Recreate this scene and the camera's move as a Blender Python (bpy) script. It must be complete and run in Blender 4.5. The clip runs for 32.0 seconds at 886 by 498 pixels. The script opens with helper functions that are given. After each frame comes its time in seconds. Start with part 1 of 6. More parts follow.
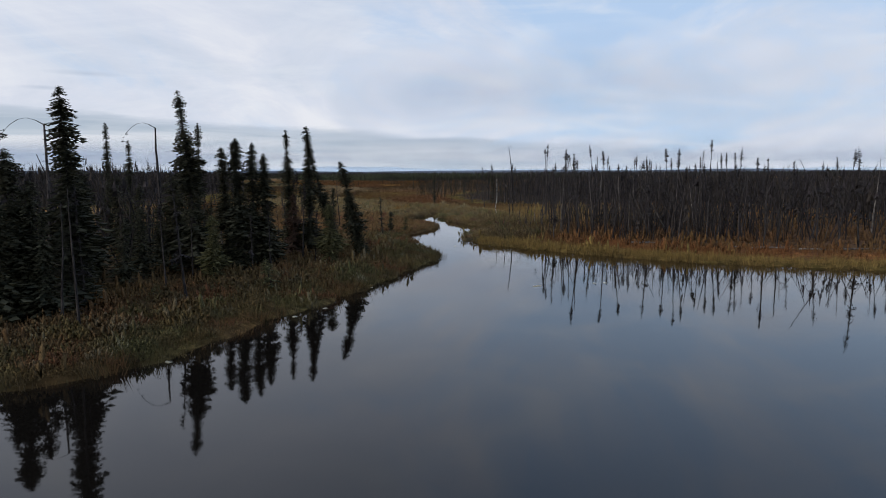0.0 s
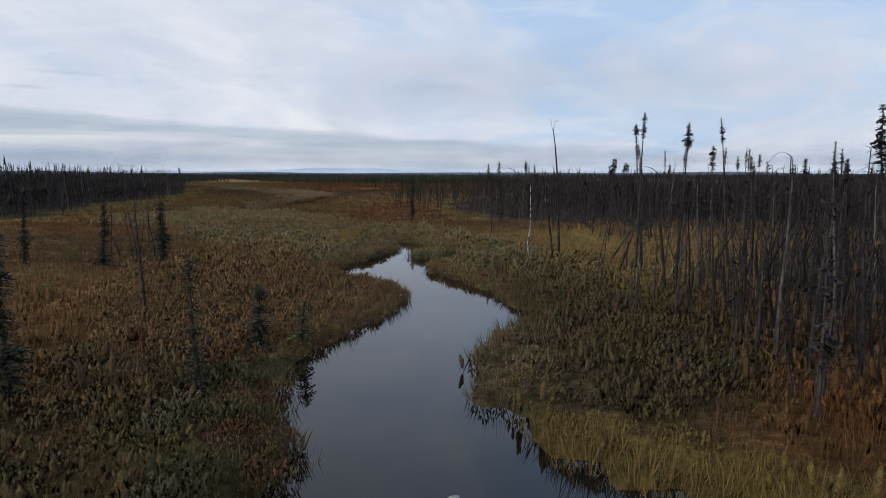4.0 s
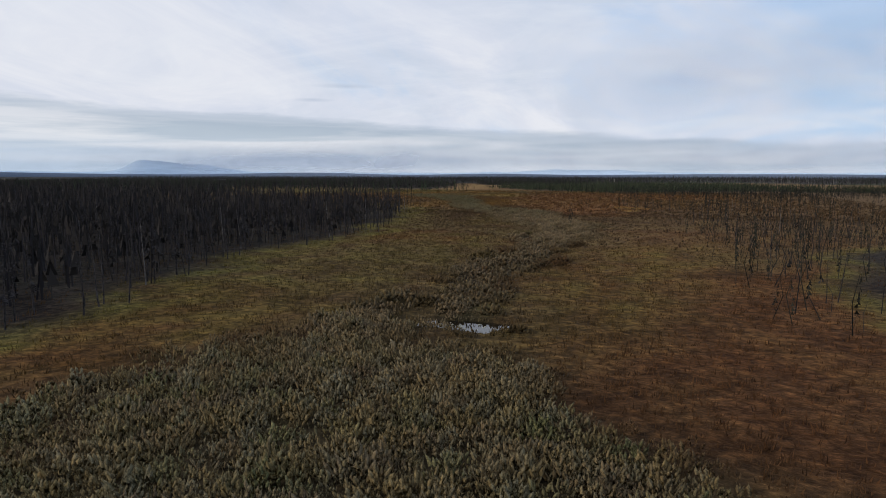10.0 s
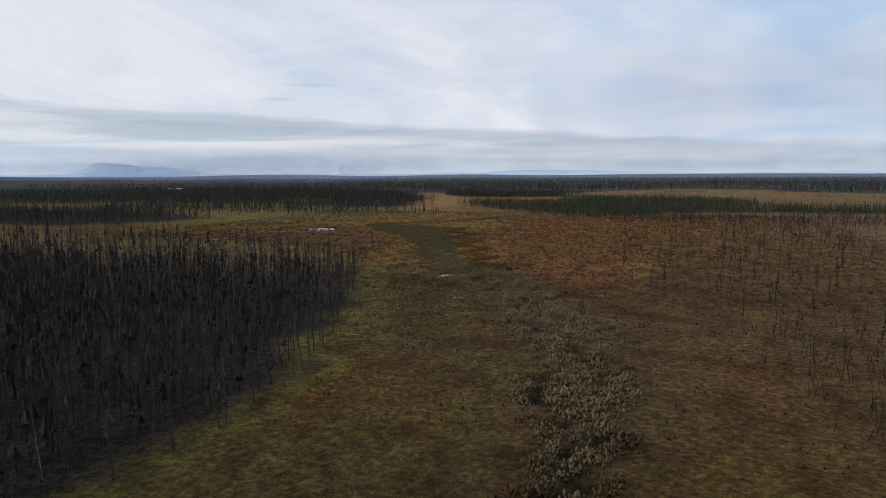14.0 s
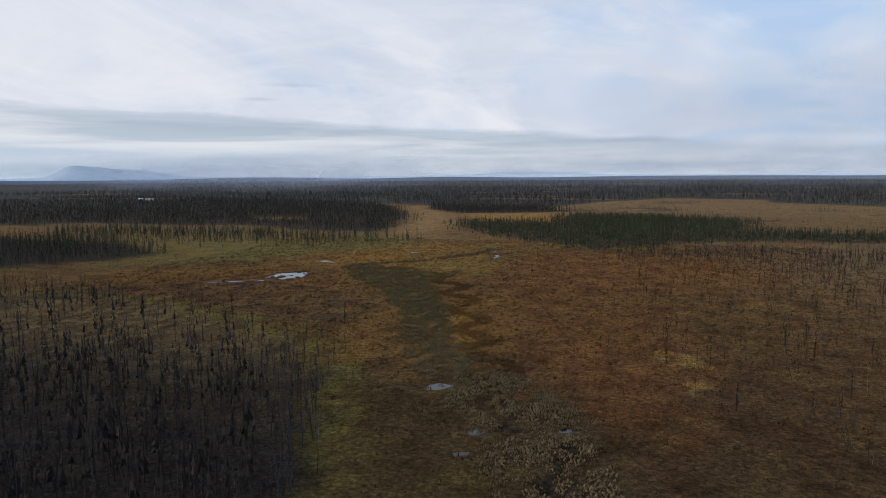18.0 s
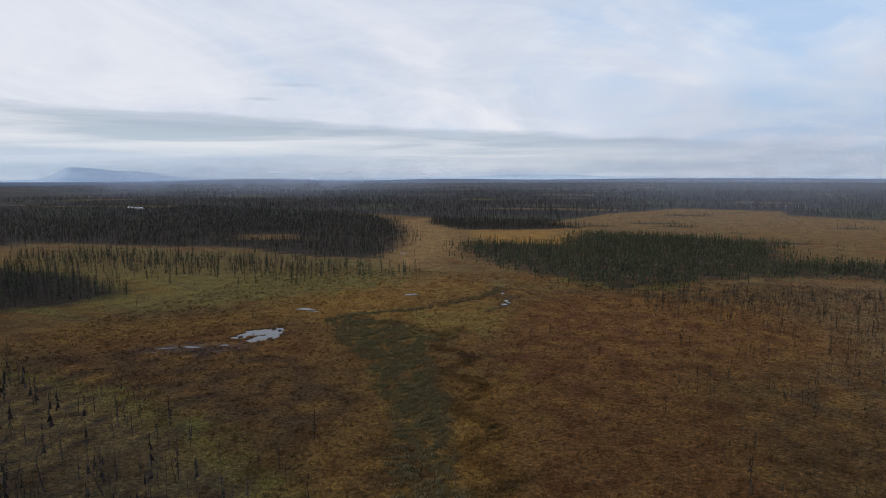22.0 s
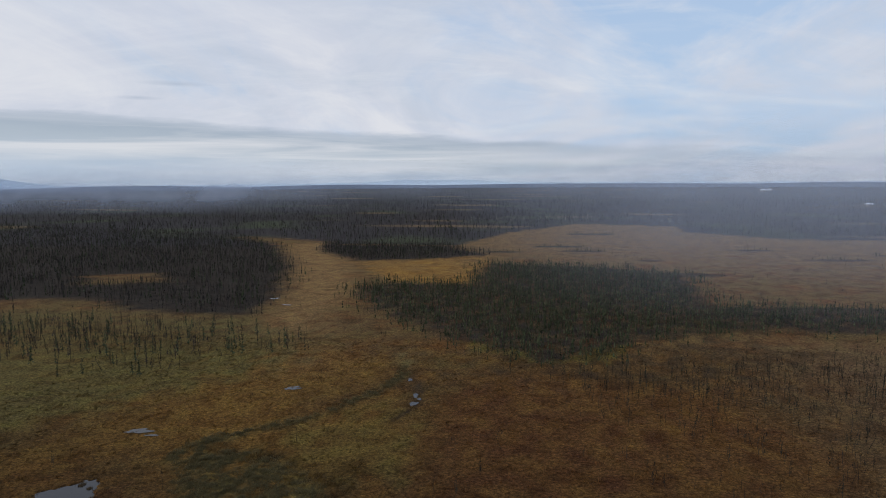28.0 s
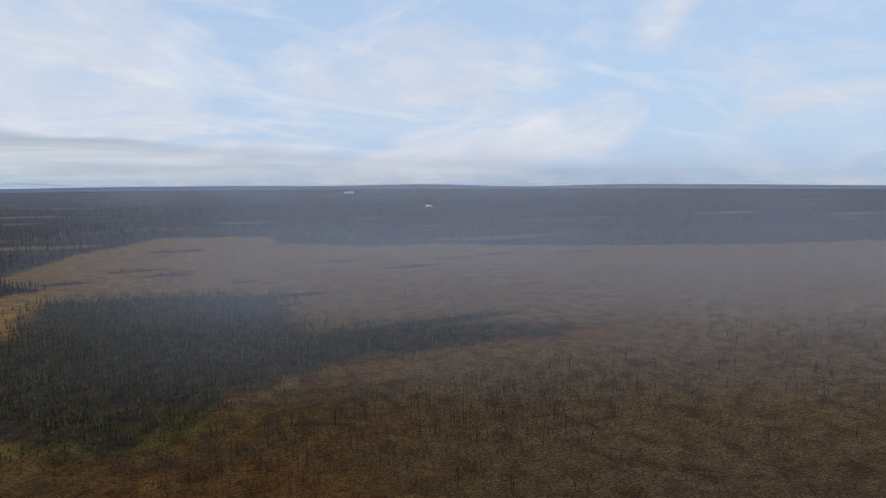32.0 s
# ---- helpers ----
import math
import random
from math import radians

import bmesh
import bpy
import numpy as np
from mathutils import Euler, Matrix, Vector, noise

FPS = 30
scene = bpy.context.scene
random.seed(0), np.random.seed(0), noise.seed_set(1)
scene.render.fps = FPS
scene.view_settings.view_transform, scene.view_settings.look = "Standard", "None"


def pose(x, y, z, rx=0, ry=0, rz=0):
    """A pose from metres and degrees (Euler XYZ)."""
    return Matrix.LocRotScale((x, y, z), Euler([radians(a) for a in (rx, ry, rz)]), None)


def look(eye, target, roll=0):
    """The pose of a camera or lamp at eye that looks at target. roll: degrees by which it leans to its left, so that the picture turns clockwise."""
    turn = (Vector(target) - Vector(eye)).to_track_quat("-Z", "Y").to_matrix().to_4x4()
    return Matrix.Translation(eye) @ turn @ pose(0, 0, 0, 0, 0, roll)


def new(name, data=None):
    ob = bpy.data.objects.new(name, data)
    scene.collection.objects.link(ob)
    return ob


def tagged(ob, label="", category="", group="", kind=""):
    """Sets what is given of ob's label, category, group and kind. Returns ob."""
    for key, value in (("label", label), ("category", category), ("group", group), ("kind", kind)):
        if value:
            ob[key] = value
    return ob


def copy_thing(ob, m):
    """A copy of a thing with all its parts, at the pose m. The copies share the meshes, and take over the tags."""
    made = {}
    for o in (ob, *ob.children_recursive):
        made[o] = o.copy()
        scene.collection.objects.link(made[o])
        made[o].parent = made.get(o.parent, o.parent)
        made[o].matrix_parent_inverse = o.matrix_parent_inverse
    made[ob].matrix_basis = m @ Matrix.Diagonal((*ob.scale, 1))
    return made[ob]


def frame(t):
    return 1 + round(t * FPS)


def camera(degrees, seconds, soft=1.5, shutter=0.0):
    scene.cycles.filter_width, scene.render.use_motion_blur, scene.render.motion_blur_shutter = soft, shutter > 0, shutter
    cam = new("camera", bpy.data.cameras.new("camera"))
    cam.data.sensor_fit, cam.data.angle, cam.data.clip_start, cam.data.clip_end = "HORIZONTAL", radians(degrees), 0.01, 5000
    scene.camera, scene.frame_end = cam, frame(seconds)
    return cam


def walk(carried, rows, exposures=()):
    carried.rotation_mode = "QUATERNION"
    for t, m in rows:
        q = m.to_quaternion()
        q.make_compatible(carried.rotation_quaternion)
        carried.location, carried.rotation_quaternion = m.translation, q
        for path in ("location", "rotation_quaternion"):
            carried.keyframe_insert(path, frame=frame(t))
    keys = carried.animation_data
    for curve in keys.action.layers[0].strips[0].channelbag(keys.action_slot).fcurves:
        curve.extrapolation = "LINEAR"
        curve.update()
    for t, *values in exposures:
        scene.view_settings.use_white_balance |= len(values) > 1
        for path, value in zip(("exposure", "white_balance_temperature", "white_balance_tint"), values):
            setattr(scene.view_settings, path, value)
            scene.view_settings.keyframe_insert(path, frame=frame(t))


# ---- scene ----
cam = camera(69.6, 32.0, 1.0)

# seconds, x, y, z, yaw, pitch, roll
ROWS = (
    (0.0, 0.00, 0.00, 6.00, 0.00, -6.76, 0.22),
    (0.5, -0.05, 5.25, 5.98, -1.46, -6.77, 0.15),
    (1.0, -0.09, 10.55, 5.94, -2.08, -6.77, 0.06),
    (1.5, -0.14, 15.78, 5.93, -2.13, -6.78, 0.03),
    (2.0, -0.13, 21.12, 5.87, -2.12, -6.75, 0.02),
    (2.5, -0.00, 26.50, 5.71, -1.92, -6.70, -0.09),
    (3.0, 0.20, 31.69, 5.81, -1.69, -6.63, -0.08),
    (3.5, 0.41, 36.86, 5.91, -1.45, -6.59, -0.04),
    (4.0, 0.55, 42.02, 5.96, -1.20, -6.59, -0.03),
    (4.5, 0.57, 47.24, 5.95, -0.98, -6.61, -0.04),
    (5.0, 0.40, 52.77, 5.97, -0.80, -6.63, -0.04),
    (5.5, 0.21, 58.60, 6.01, -0.52, -6.67, -0.00),
    (6.0, -0.27, 64.53, 6.05, 1.86, -6.66, 0.08),
    (6.5, -1.04, 69.78, 6.02, 10.96, -6.64, 0.14),
    (7.0, -2.11, 74.86, 5.87, 18.75, -6.51, 0.16),
    (7.5, -3.98, 79.80, 5.75, 20.80, -6.45, 0.09),
    (8.0, -5.85, 84.56, 5.72, 21.20, -6.46, -0.04),
    (8.5, -7.80, 89.30, 6.05, 20.30, -6.44, -0.19),
    (9.0, -9.55, 93.98, 7.18, 19.95, -6.40, -0.22),
    (9.5, -11.10, 98.65, 8.80, 19.93, -6.38, -0.20),
    (10.0, -12.50, 103.38, 10.60, 20.10, -6.52, -0.12),
    (10.5, -13.89, 108.35, 12.42, 19.99, -6.64, -0.02),
    (11.0, -15.41, 113.11, 14.23, 19.89, -6.70, 0.03),
    (11.5, -17.13, 117.86, 15.95, 19.59, -6.70, 0.07),
    (12.0, -18.97, 122.55, 17.56, 19.29, -6.68, 0.09),
    (12.5, -20.81, 127.51, 19.31, 18.90, -6.61, 0.13),
    (13.0, -22.59, 132.59, 21.13, 18.51, -6.57, 0.14),
    (13.5, -24.39, 137.57, 22.93, 18.00, -6.60, 0.19),
    (14.0, -26.07, 142.46, 24.80, 17.27, -6.61, 0.25),
    (14.5, -27.70, 147.25, 26.63, 16.50, -6.55, 0.23),
    (15.0, -29.62, 151.97, 28.50, 16.03, -6.50, 0.21),
    (15.5, -31.68, 156.65, 30.39, 15.77, -6.49, 0.20),
    (16.0, -33.71, 161.33, 32.30, 15.66, -6.51, 0.19),
    (16.5, -35.57, 166.11, 34.19, 15.64, -6.56, 0.18),
    (17.0, -37.12, 171.05, 36.05, 15.63, -6.59, 0.20),
    (17.5, -38.50, 176.11, 37.85, 15.66, -6.60, 0.28),
    (18.0, -39.79, 181.21, 39.59, 15.71, -6.59, 0.37),
    (18.5, -41.08, 186.39, 41.31, 15.82, -6.62, 0.35),
    (19.0, -42.57, 191.62, 42.98, 15.85, -6.64, 0.30),
    (19.5, -44.14, 196.78, 44.61, 15.84, -6.63, 0.24),
    (20.0, -45.65, 201.96, 46.24, 15.83, -6.60, 0.26),
    (20.5, -46.99, 207.24, 47.94, 15.82, -6.59, 0.26),
    (21.0, -48.33, 212.50, 49.68, 15.83, -6.58, 0.25),
    (21.5, -49.77, 217.63, 51.50, 15.84, -6.57, 0.23),
    (22.0, -51.43, 222.61, 53.28, 15.81, -6.58, 0.24),
    (22.5, -53.07, 227.62, 55.03, 15.79, -6.58, 0.25),
    (23.0, -54.57, 232.64, 56.70, 15.79, -6.55, 0.20),
    (23.5, -56.02, 237.64, 58.25, 15.80, -6.50, 0.15),
    (24.0, -57.34, 242.66, 59.70, 15.82, -6.44, 0.12),
    (24.5, -58.79, 247.65, 61.22, 15.84, -6.41, 0.13),
    (25.0, -60.27, 252.67, 62.74, 15.98, -6.41, 0.18),
    (25.5, -61.69, 257.70, 64.23, 16.02, -6.41, 0.21),
    (26.0, -63.02, 262.75, 65.78, 15.77, -6.38, 0.24),
    (26.5, -64.16, 267.83, 67.35, 15.01, -6.34, 0.27),
    (27.0, -65.05, 272.83, 69.03, 13.53, -6.32, 0.32),
    (27.5, -65.65, 277.74, 70.70, 10.42, -6.34, 0.38),
    (28.0, -65.88, 282.51, 72.46, 6.38, -6.37, 0.38),
    (28.5, -65.84, 287.18, 74.13, 1.75, -6.39, 0.33),
    (29.0, -65.49, 291.76, 75.75, -2.79, -6.40, 0.28),
    (29.5, -64.69, 296.29, 77.30, -6.91, -6.41, 0.25),
    (30.0, -63.41, 300.70, 78.80, -10.48, -6.38, 0.27),
    (30.5, -61.71, 304.97, 80.22, -14.50, -6.41, 0.33),
    (31.0, -59.48, 309.16, 81.65, -18.72, -6.42, 0.38),
    (31.5, -56.72, 313.21, 83.02, -22.91, -6.43, 0.30),
    (32.0, -53.53, 317.13, 84.39, -28.77, -6.45, 0.20),
)
walk(cam, [(t, pose(x, y, z, 90 + p, r, w)) for t, x, y, z, w, p, r in ROWS],
     [(0.0, 0.0), (22.0, 0.0), (28.0, -0.14), (31, -0.12), (32, -0.04)])

# ---- sky and light ----
SUN_EL, SUN_AZ = 22.0, -125.0     # degrees: above the horizon, clockwise from +y

world = bpy.data.worlds.new("world")
scene.world = world
world.use_nodes = True


def node(tree, kind, **values):
    n = tree.nodes.new(kind)
    for key, value in values.items():
        if key == "_operation":
            n.operation = value
        elif key == "_layer_name":
            n.layer_name = value
        else:
            n.inputs[key.replace("_", " ")].default_value = value
    return n


def link(tree, a, b):
    tree.links.new(a, b)


def ramp(tree, source, stops):
    r = tree.nodes.new("ShaderNodeValToRGB")
    el = r.color_ramp.elements
    while len(el) < len(stops):
        el.new(0.5)
    for e, (p, c) in zip(el, stops):
        e.position = p
        e.color = (*c, 1) if len(c) == 3 else c
    link(tree, source, r.inputs[0])
    return r.outputs[0]


def build_sky():
    t = world.node_tree
    t.nodes.clear()
    out = t.nodes.new("ShaderNodeOutputWorld")
    bg = node(t, "ShaderNodeBackground")
    sky = t.nodes.new("ShaderNodeTexSky")
    sky.sky_type, sky.sun_disc = "NISHITA", False
    sky.sun_elevation, sky.sun_rotation = radians(SUN_EL), radians(SUN_AZ)
    sky.air_density, sky.dust_density = 1.0, 1.5
    blue = node(t, "ShaderNodeVectorMath", _operation="SCALE")
    blue.inputs[3].default_value = 0.10
    link(t, sky.outputs[0], blue.inputs[0])

    co = t.nodes.new("ShaderNodeTexCoord")
    sep = t.nodes.new("ShaderNodeSeparateXYZ")
    link(t, co.outputs["Generated"], sep.inputs[0])
    # clouds lie on a flat layer overhead: direction / (height + a little)
    hz = node(t, "ShaderNodeMath", _operation="ADD")
    hz.inputs[1].default_value = 0.26
    link(t, sep.outputs[2], hz.inputs[0])
    inv = node(t, "ShaderNodeMath", _operation="DIVIDE")
    inv.inputs[0].default_value = 1.0
    link(t, hz.outputs[0], inv.inputs[1])
    flat = node(t, "ShaderNodeVectorMath", _operation="SCALE")
    link(t, co.outputs["Generated"], flat.inputs[0])
    link(t, inv.outputs[0], flat.inputs[3])
    turn = node(t, "ShaderNodeMapping")
    turn.inputs["Rotation"].default_value = (0, 0, radians(32))
    turn.inputs["Scale"].default_value = (1.25, 0.8, 0.3)
    turn.inputs["Location"].default_value = (1.35, 0.4, 0)
    link(t, flat.outputs[0], turn.inputs[0])
    n1 = node(t, "ShaderNodeTexNoise", Scale=0.85, Detail=8.0, Roughness=0.6, Distortion=0.9)
    link(t, turn.outputs[0], n1.inputs["Vector"])
    # more blue to the east, more cloud to the west
    east = node(t, "ShaderNodeMath", _operation="MULTIPLY_ADD")
    east.inputs[1].default_value = -0.16
    link(t, sep.outputs[0], east.inputs[0])
    link(t, n1.outputs[0], east.inputs[2])
    cover = ramp(t, east.outputs[0], [(0.36, (0.0,) * 3), (0.44, (0.45,) * 3), (0.50, (0.85,) * 3), (0.58, (1,) * 3)])
    n2 = node(t, "ShaderNodeTexNoise", Scale=1.5, Detail=7.0, Roughness=0.6, Distortion=0.8)
    link(t, turn.outputs[0], n2.inputs["Vector"])
    white = ramp(t, n2.outputs[0], [(0.30, (0.60, 0.66, 0.77)), (0.50, (0.69, 0.73, 0.83)), (0.66, (0.80, 0.82, 0.88))])
    pale = t.nodes.new("ShaderNodeMix")
    pale.data_type = "RGBA"
    pale.inputs[0].default_value = 0.85
    pale.inputs[7].default_value = (0.51, 0.67, 0.91, 1)
    link(t, blue.outputs[0], pale.inputs[6])
    mixc = t.nodes.new("ShaderNodeMix")
    mixc.data_type = "RGBA"
    link(t, cover, mixc.inputs[0])
    link(t, pale.outputs[2], mixc.inputs[6])
    link(t, white, mixc.inputs[7])
    # thin bright cirrus combed across the blue
    comb = node(t, "ShaderNodeMapping")
    comb.inputs["Rotation"].default_value = (0, 0, radians(-38))
    comb.inputs["Scale"].default_value = (0.9, 2.3, 0.3)
    link(t, flat.outputs[0], comb.inputs[0])
    n5 = node(t, "ShaderNodeTexNoise", Scale=1.3, Detail=7.0, Roughness=0.62, Distortion=1.1)
    link(t, comb.outputs[0], n5.inputs["Vector"])
    wisp = ramp(t, n5.outputs[0], [(0.50, (0,) * 3), (0.74, (0.45,) * 3)])
    cirrus = t.nodes.new("ShaderNodeMix")
    cirrus.data_type = "RGBA"
    cirrus.inputs[7].default_value = (0.82, 0.85, 0.90, 1)
    link(t, wisp, cirrus.inputs[0])
    link(t, mixc.outputs[2], cirrus.inputs[6])
    # upper sky, mostly out of view, dimmed and blued to darken the water's reflection
    high = ramp(t, sep.outputs[2], [(0.16, (1,) * 3), (0.30, (0.94, 0.96, 0.99)), (0.60, (0.80, 0.85, 0.95))])
    dim = t.nodes.new("ShaderNodeMix")
    dim.data_type, dim.blend_type = "RGBA", "MULTIPLY"
    dim.inputs[0].default_value = 1.0
    link(t, cirrus.outputs[2], dim.inputs[6])
    link(t, high, dim.inputs[7])
    # the long grey bank of stratus low over the horizon, its top sloping down to the east, streaked
    band = node(t, "ShaderNodeMapping")
    band.inputs["Rotation"].default_value = (0, radians(2.5), 0)
    band.inputs["Scale"].default_value = (2.6, 2.6, 52.0)
    link(t, co.outputs["Generated"], band.inputs[0])
    n3 = node(t, "ShaderNodeTexNoise", Scale=1.0, Detail=7.0, Roughness=0.58, Distortion=0.5)
    link(t, band.outputs[0], n3.inputs["Vector"])
    edge = node(t, "ShaderNodeMapping")
    edge.inputs["Scale"].default_value = (3.2, 3.2, 22.0)
    link(t, co.outputs["Generated"], edge.inputs[0])
    n4 = node(t, "ShaderNodeTexNoise", Scale=2.0, Detail=6.0, Roughness=0.6)
    link(t, edge.outputs[0], n4.inputs["Vector"])
    tilt = node(t, "ShaderNodeMath", _operation="MULTIPLY_ADD")
    tilt.inputs[1].default_value = 0.056
    link(t, sep.outputs[0], tilt.inputs[0])
    link(t, sep.outputs[2], tilt.inputs[2])
    wob = node(t, "ShaderNodeMath", _operation="MULTIPLY_ADD")
    wob.inputs[1].default_value = 0.030
    link(t, n4.outputs[0], wob.inputs[0])
    link(t, tilt.outputs[0], wob.inputs[2])
    bandmask = ramp(t, wob.outputs[0], [(0.0, (0.9,) * 3), (0.058, (0.95,) * 3), (0.065, (0.8,) * 3), (0.074, (0,) * 3)])
    dark = ramp(t, wob.outputs[0], [(0.0, (0.46, 0.57, 0.71)), (0.022, (0.50, 0.58, 0.68)), (0.040, (0.46, 0.54, 0.63)), (0.058, (0.41, 0.49, 0.59)), (0.070, (0.40, 0.48, 0.59))])
    light = ramp(t, wob.outputs[0], [(0.0, (0.60, 0.67, 0.77)), (0.028, (0.74, 0.77, 0.82)), (0.050, (0.70, 0.73, 0.79)), (0.066, (0.50, 0.57, 0.67))])
    streak = ramp(t, n3.outputs[0], [(0.38, (0,) * 3), (0.50, (0.5,) * 3), (0.62, (1,) * 3)])
    grey = t.nodes.new("ShaderNodeMix")
    grey.data_type = "RGBA"
    link(t, streak, grey.inputs[0])
    link(t, dark, grey.inputs[6])
    link(t, light, grey.inputs[7])
    west = ramp(t, sep.outputs[0], [(0.0, (1,) * 3), (0.28, (0.55,) * 3), (0.5, (0.4,) * 3)])
    both = node(t, "ShaderNodeMath", _operation="MULTIPLY")
    link(t, bandmask, both.inputs[0])
    link(t, west, both.inputs[1])
    # two small grey shreds of cloud above the bank
    shred = dim.outputs[2]
    for az, el, wide, tall in ((-28.5, 7.7, 0.052, 0.0045), (-31.5, 6.5, 0.030, 0.0035)):
        c = (math.sin(radians(az)) * math.cos(radians(el)), math.cos(radians(az)) * math.cos(radians(el)), math.sin(radians(el)))
        off = node(t, "ShaderNodeVectorMath", _operation="SUBTRACT")
        link(t, co.outputs["Generated"], off.inputs[0])
        off.inputs[1].default_value = c
        size = node(t, "ShaderNodeVectorMath", _operation="MULTIPLY")
        link(t, off.outputs[0], size.inputs[0])
        size.inputs[1].default_value = (1 / wide, 1 / wide, 1 / tall)
        far = node(t, "ShaderNodeVectorMath", _operation="LENGTH")
        link(t, size.outputs[0], far.inputs[0])
        rag = node(t, "ShaderNodeMath", _operation="MULTIPLY_ADD")
        rag.inputs[1].default_value = 1.6
        link(t, n3.outputs[0], rag.inputs[0])
        link(t, far.outputs["Value"], rag.inputs[2])
        spot = node(t, "ShaderNodeMapRange", From_Min=0.9, From_Max=1.9, To_Min=0.62, To_Max=0.0)
        link(t, rag.outputs[0], spot.inputs[0])
        mixs = t.nodes.new("ShaderNodeMix")
        mixs.data_type = "RGBA"
        mixs.inputs[7].default_value = (0.47, 0.54, 0.66, 1)
        link(t, spot.outputs[0], mixs.inputs[0])
        link(t, shred, mixs.inputs[6])
        shred = mixs.outputs[2]
    final = t.nodes.new("ShaderNodeMix")
    final.data_type = "RGBA"
    link(t, both.outputs[0], final.inputs[0])
    link(t, shred, final.inputs[6])
    link(t, grey.outputs[2], final.inputs[7])
    link(t, final.outputs[2], bg.inputs[0])
    bg.inputs[1].default_value = 1.0
    link(t, bg.outputs[0], out.inputs[0])


build_sky()

sun = new("sun", bpy.data.lights.new("sun", "SUN"))
sun.data.energy, sun.data.angle, sun.data.color = 1.5, radians(14), (1.0, 0.95, 0.88)
sd = Vector((math.sin(radians(SUN_AZ)) * math.cos(radians(SUN_EL)), math.cos(radians(SUN_AZ)) * math.cos(radians(SUN_EL)), math.sin(radians(SUN_EL))))
sun.matrix_world = look(sd * 100, (0, 0, 0))


# ---- materials ----
def material(name):
    m = bpy.data.materials.new(name)
    m.use_nodes = True
    return m, m.node_tree, m.node_tree.nodes["Principled BSDF"]


def plant_material(name, spread=0.35, rough=0.85, grain=0.0):
    """Colour from the plant's own tint, varied clump by clump and by a coarse noise."""
    m, t, b = material(name)
    col = node(t, "ShaderNodeVertexColor", _layer_name="tint")
    geo = t.nodes.new("ShaderNodeNewGeometry")
    rnd = ramp(t, geo.outputs["Random Per Island"], [(0, (1 - spread,) * 3), (1, (1 + spread, 1 + spread * 0.9, 1 + spread * 0.7))])
    mul = t.nodes.new("ShaderNodeMix")
    mul.data_type, mul.blend_type = "RGBA", "MULTIPLY"
    mul.inputs[0].default_value = 1.0
    link(t, col.outputs[0], mul.inputs[6])
    link(t, rnd, mul.inputs[7])
    c = mul.outputs[2]
    if grain:
        # leaves too small to tell apart: a fine speckle with relief
        co = t.nodes.new("ShaderNodeTexCoord")
        fine = node(t, "ShaderNodeTexNoise", Scale=grain, Detail=4.0, Roughness=0.7, Distortion=0.6)
        link(t, co.outputs["Object"], fine.inputs["Vector"])
        speck = ramp(t, fine.outputs[0], [(0.36, (0.48, 0.46, 0.43)), (0.5, (0.97,) * 3), (0.64, (1.45, 1.42, 1.34))])
        both = t.nodes.new("ShaderNodeMix")
        both.data_type, both.blend_type = "RGBA", "MULTIPLY"
        both.inputs[0].default_value = 1.0
        link(t, c, both.inputs[6])
        link(t, speck, both.inputs[7])
        c = both.outputs[2]
        bump = node(t, "ShaderNodeBump", Strength=1.0, Distance=0.03)
        link(t, fine.outputs[0], bump.inputs["Height"])
        link(t, bump.outputs[0], b.inputs["Normal"])
    link(t, c, b.inputs["Base Color"])
    b.inputs["Roughness"].default_value = rough
    b.inputs["Specular IOR Level"].default_value = 0.15
    return m


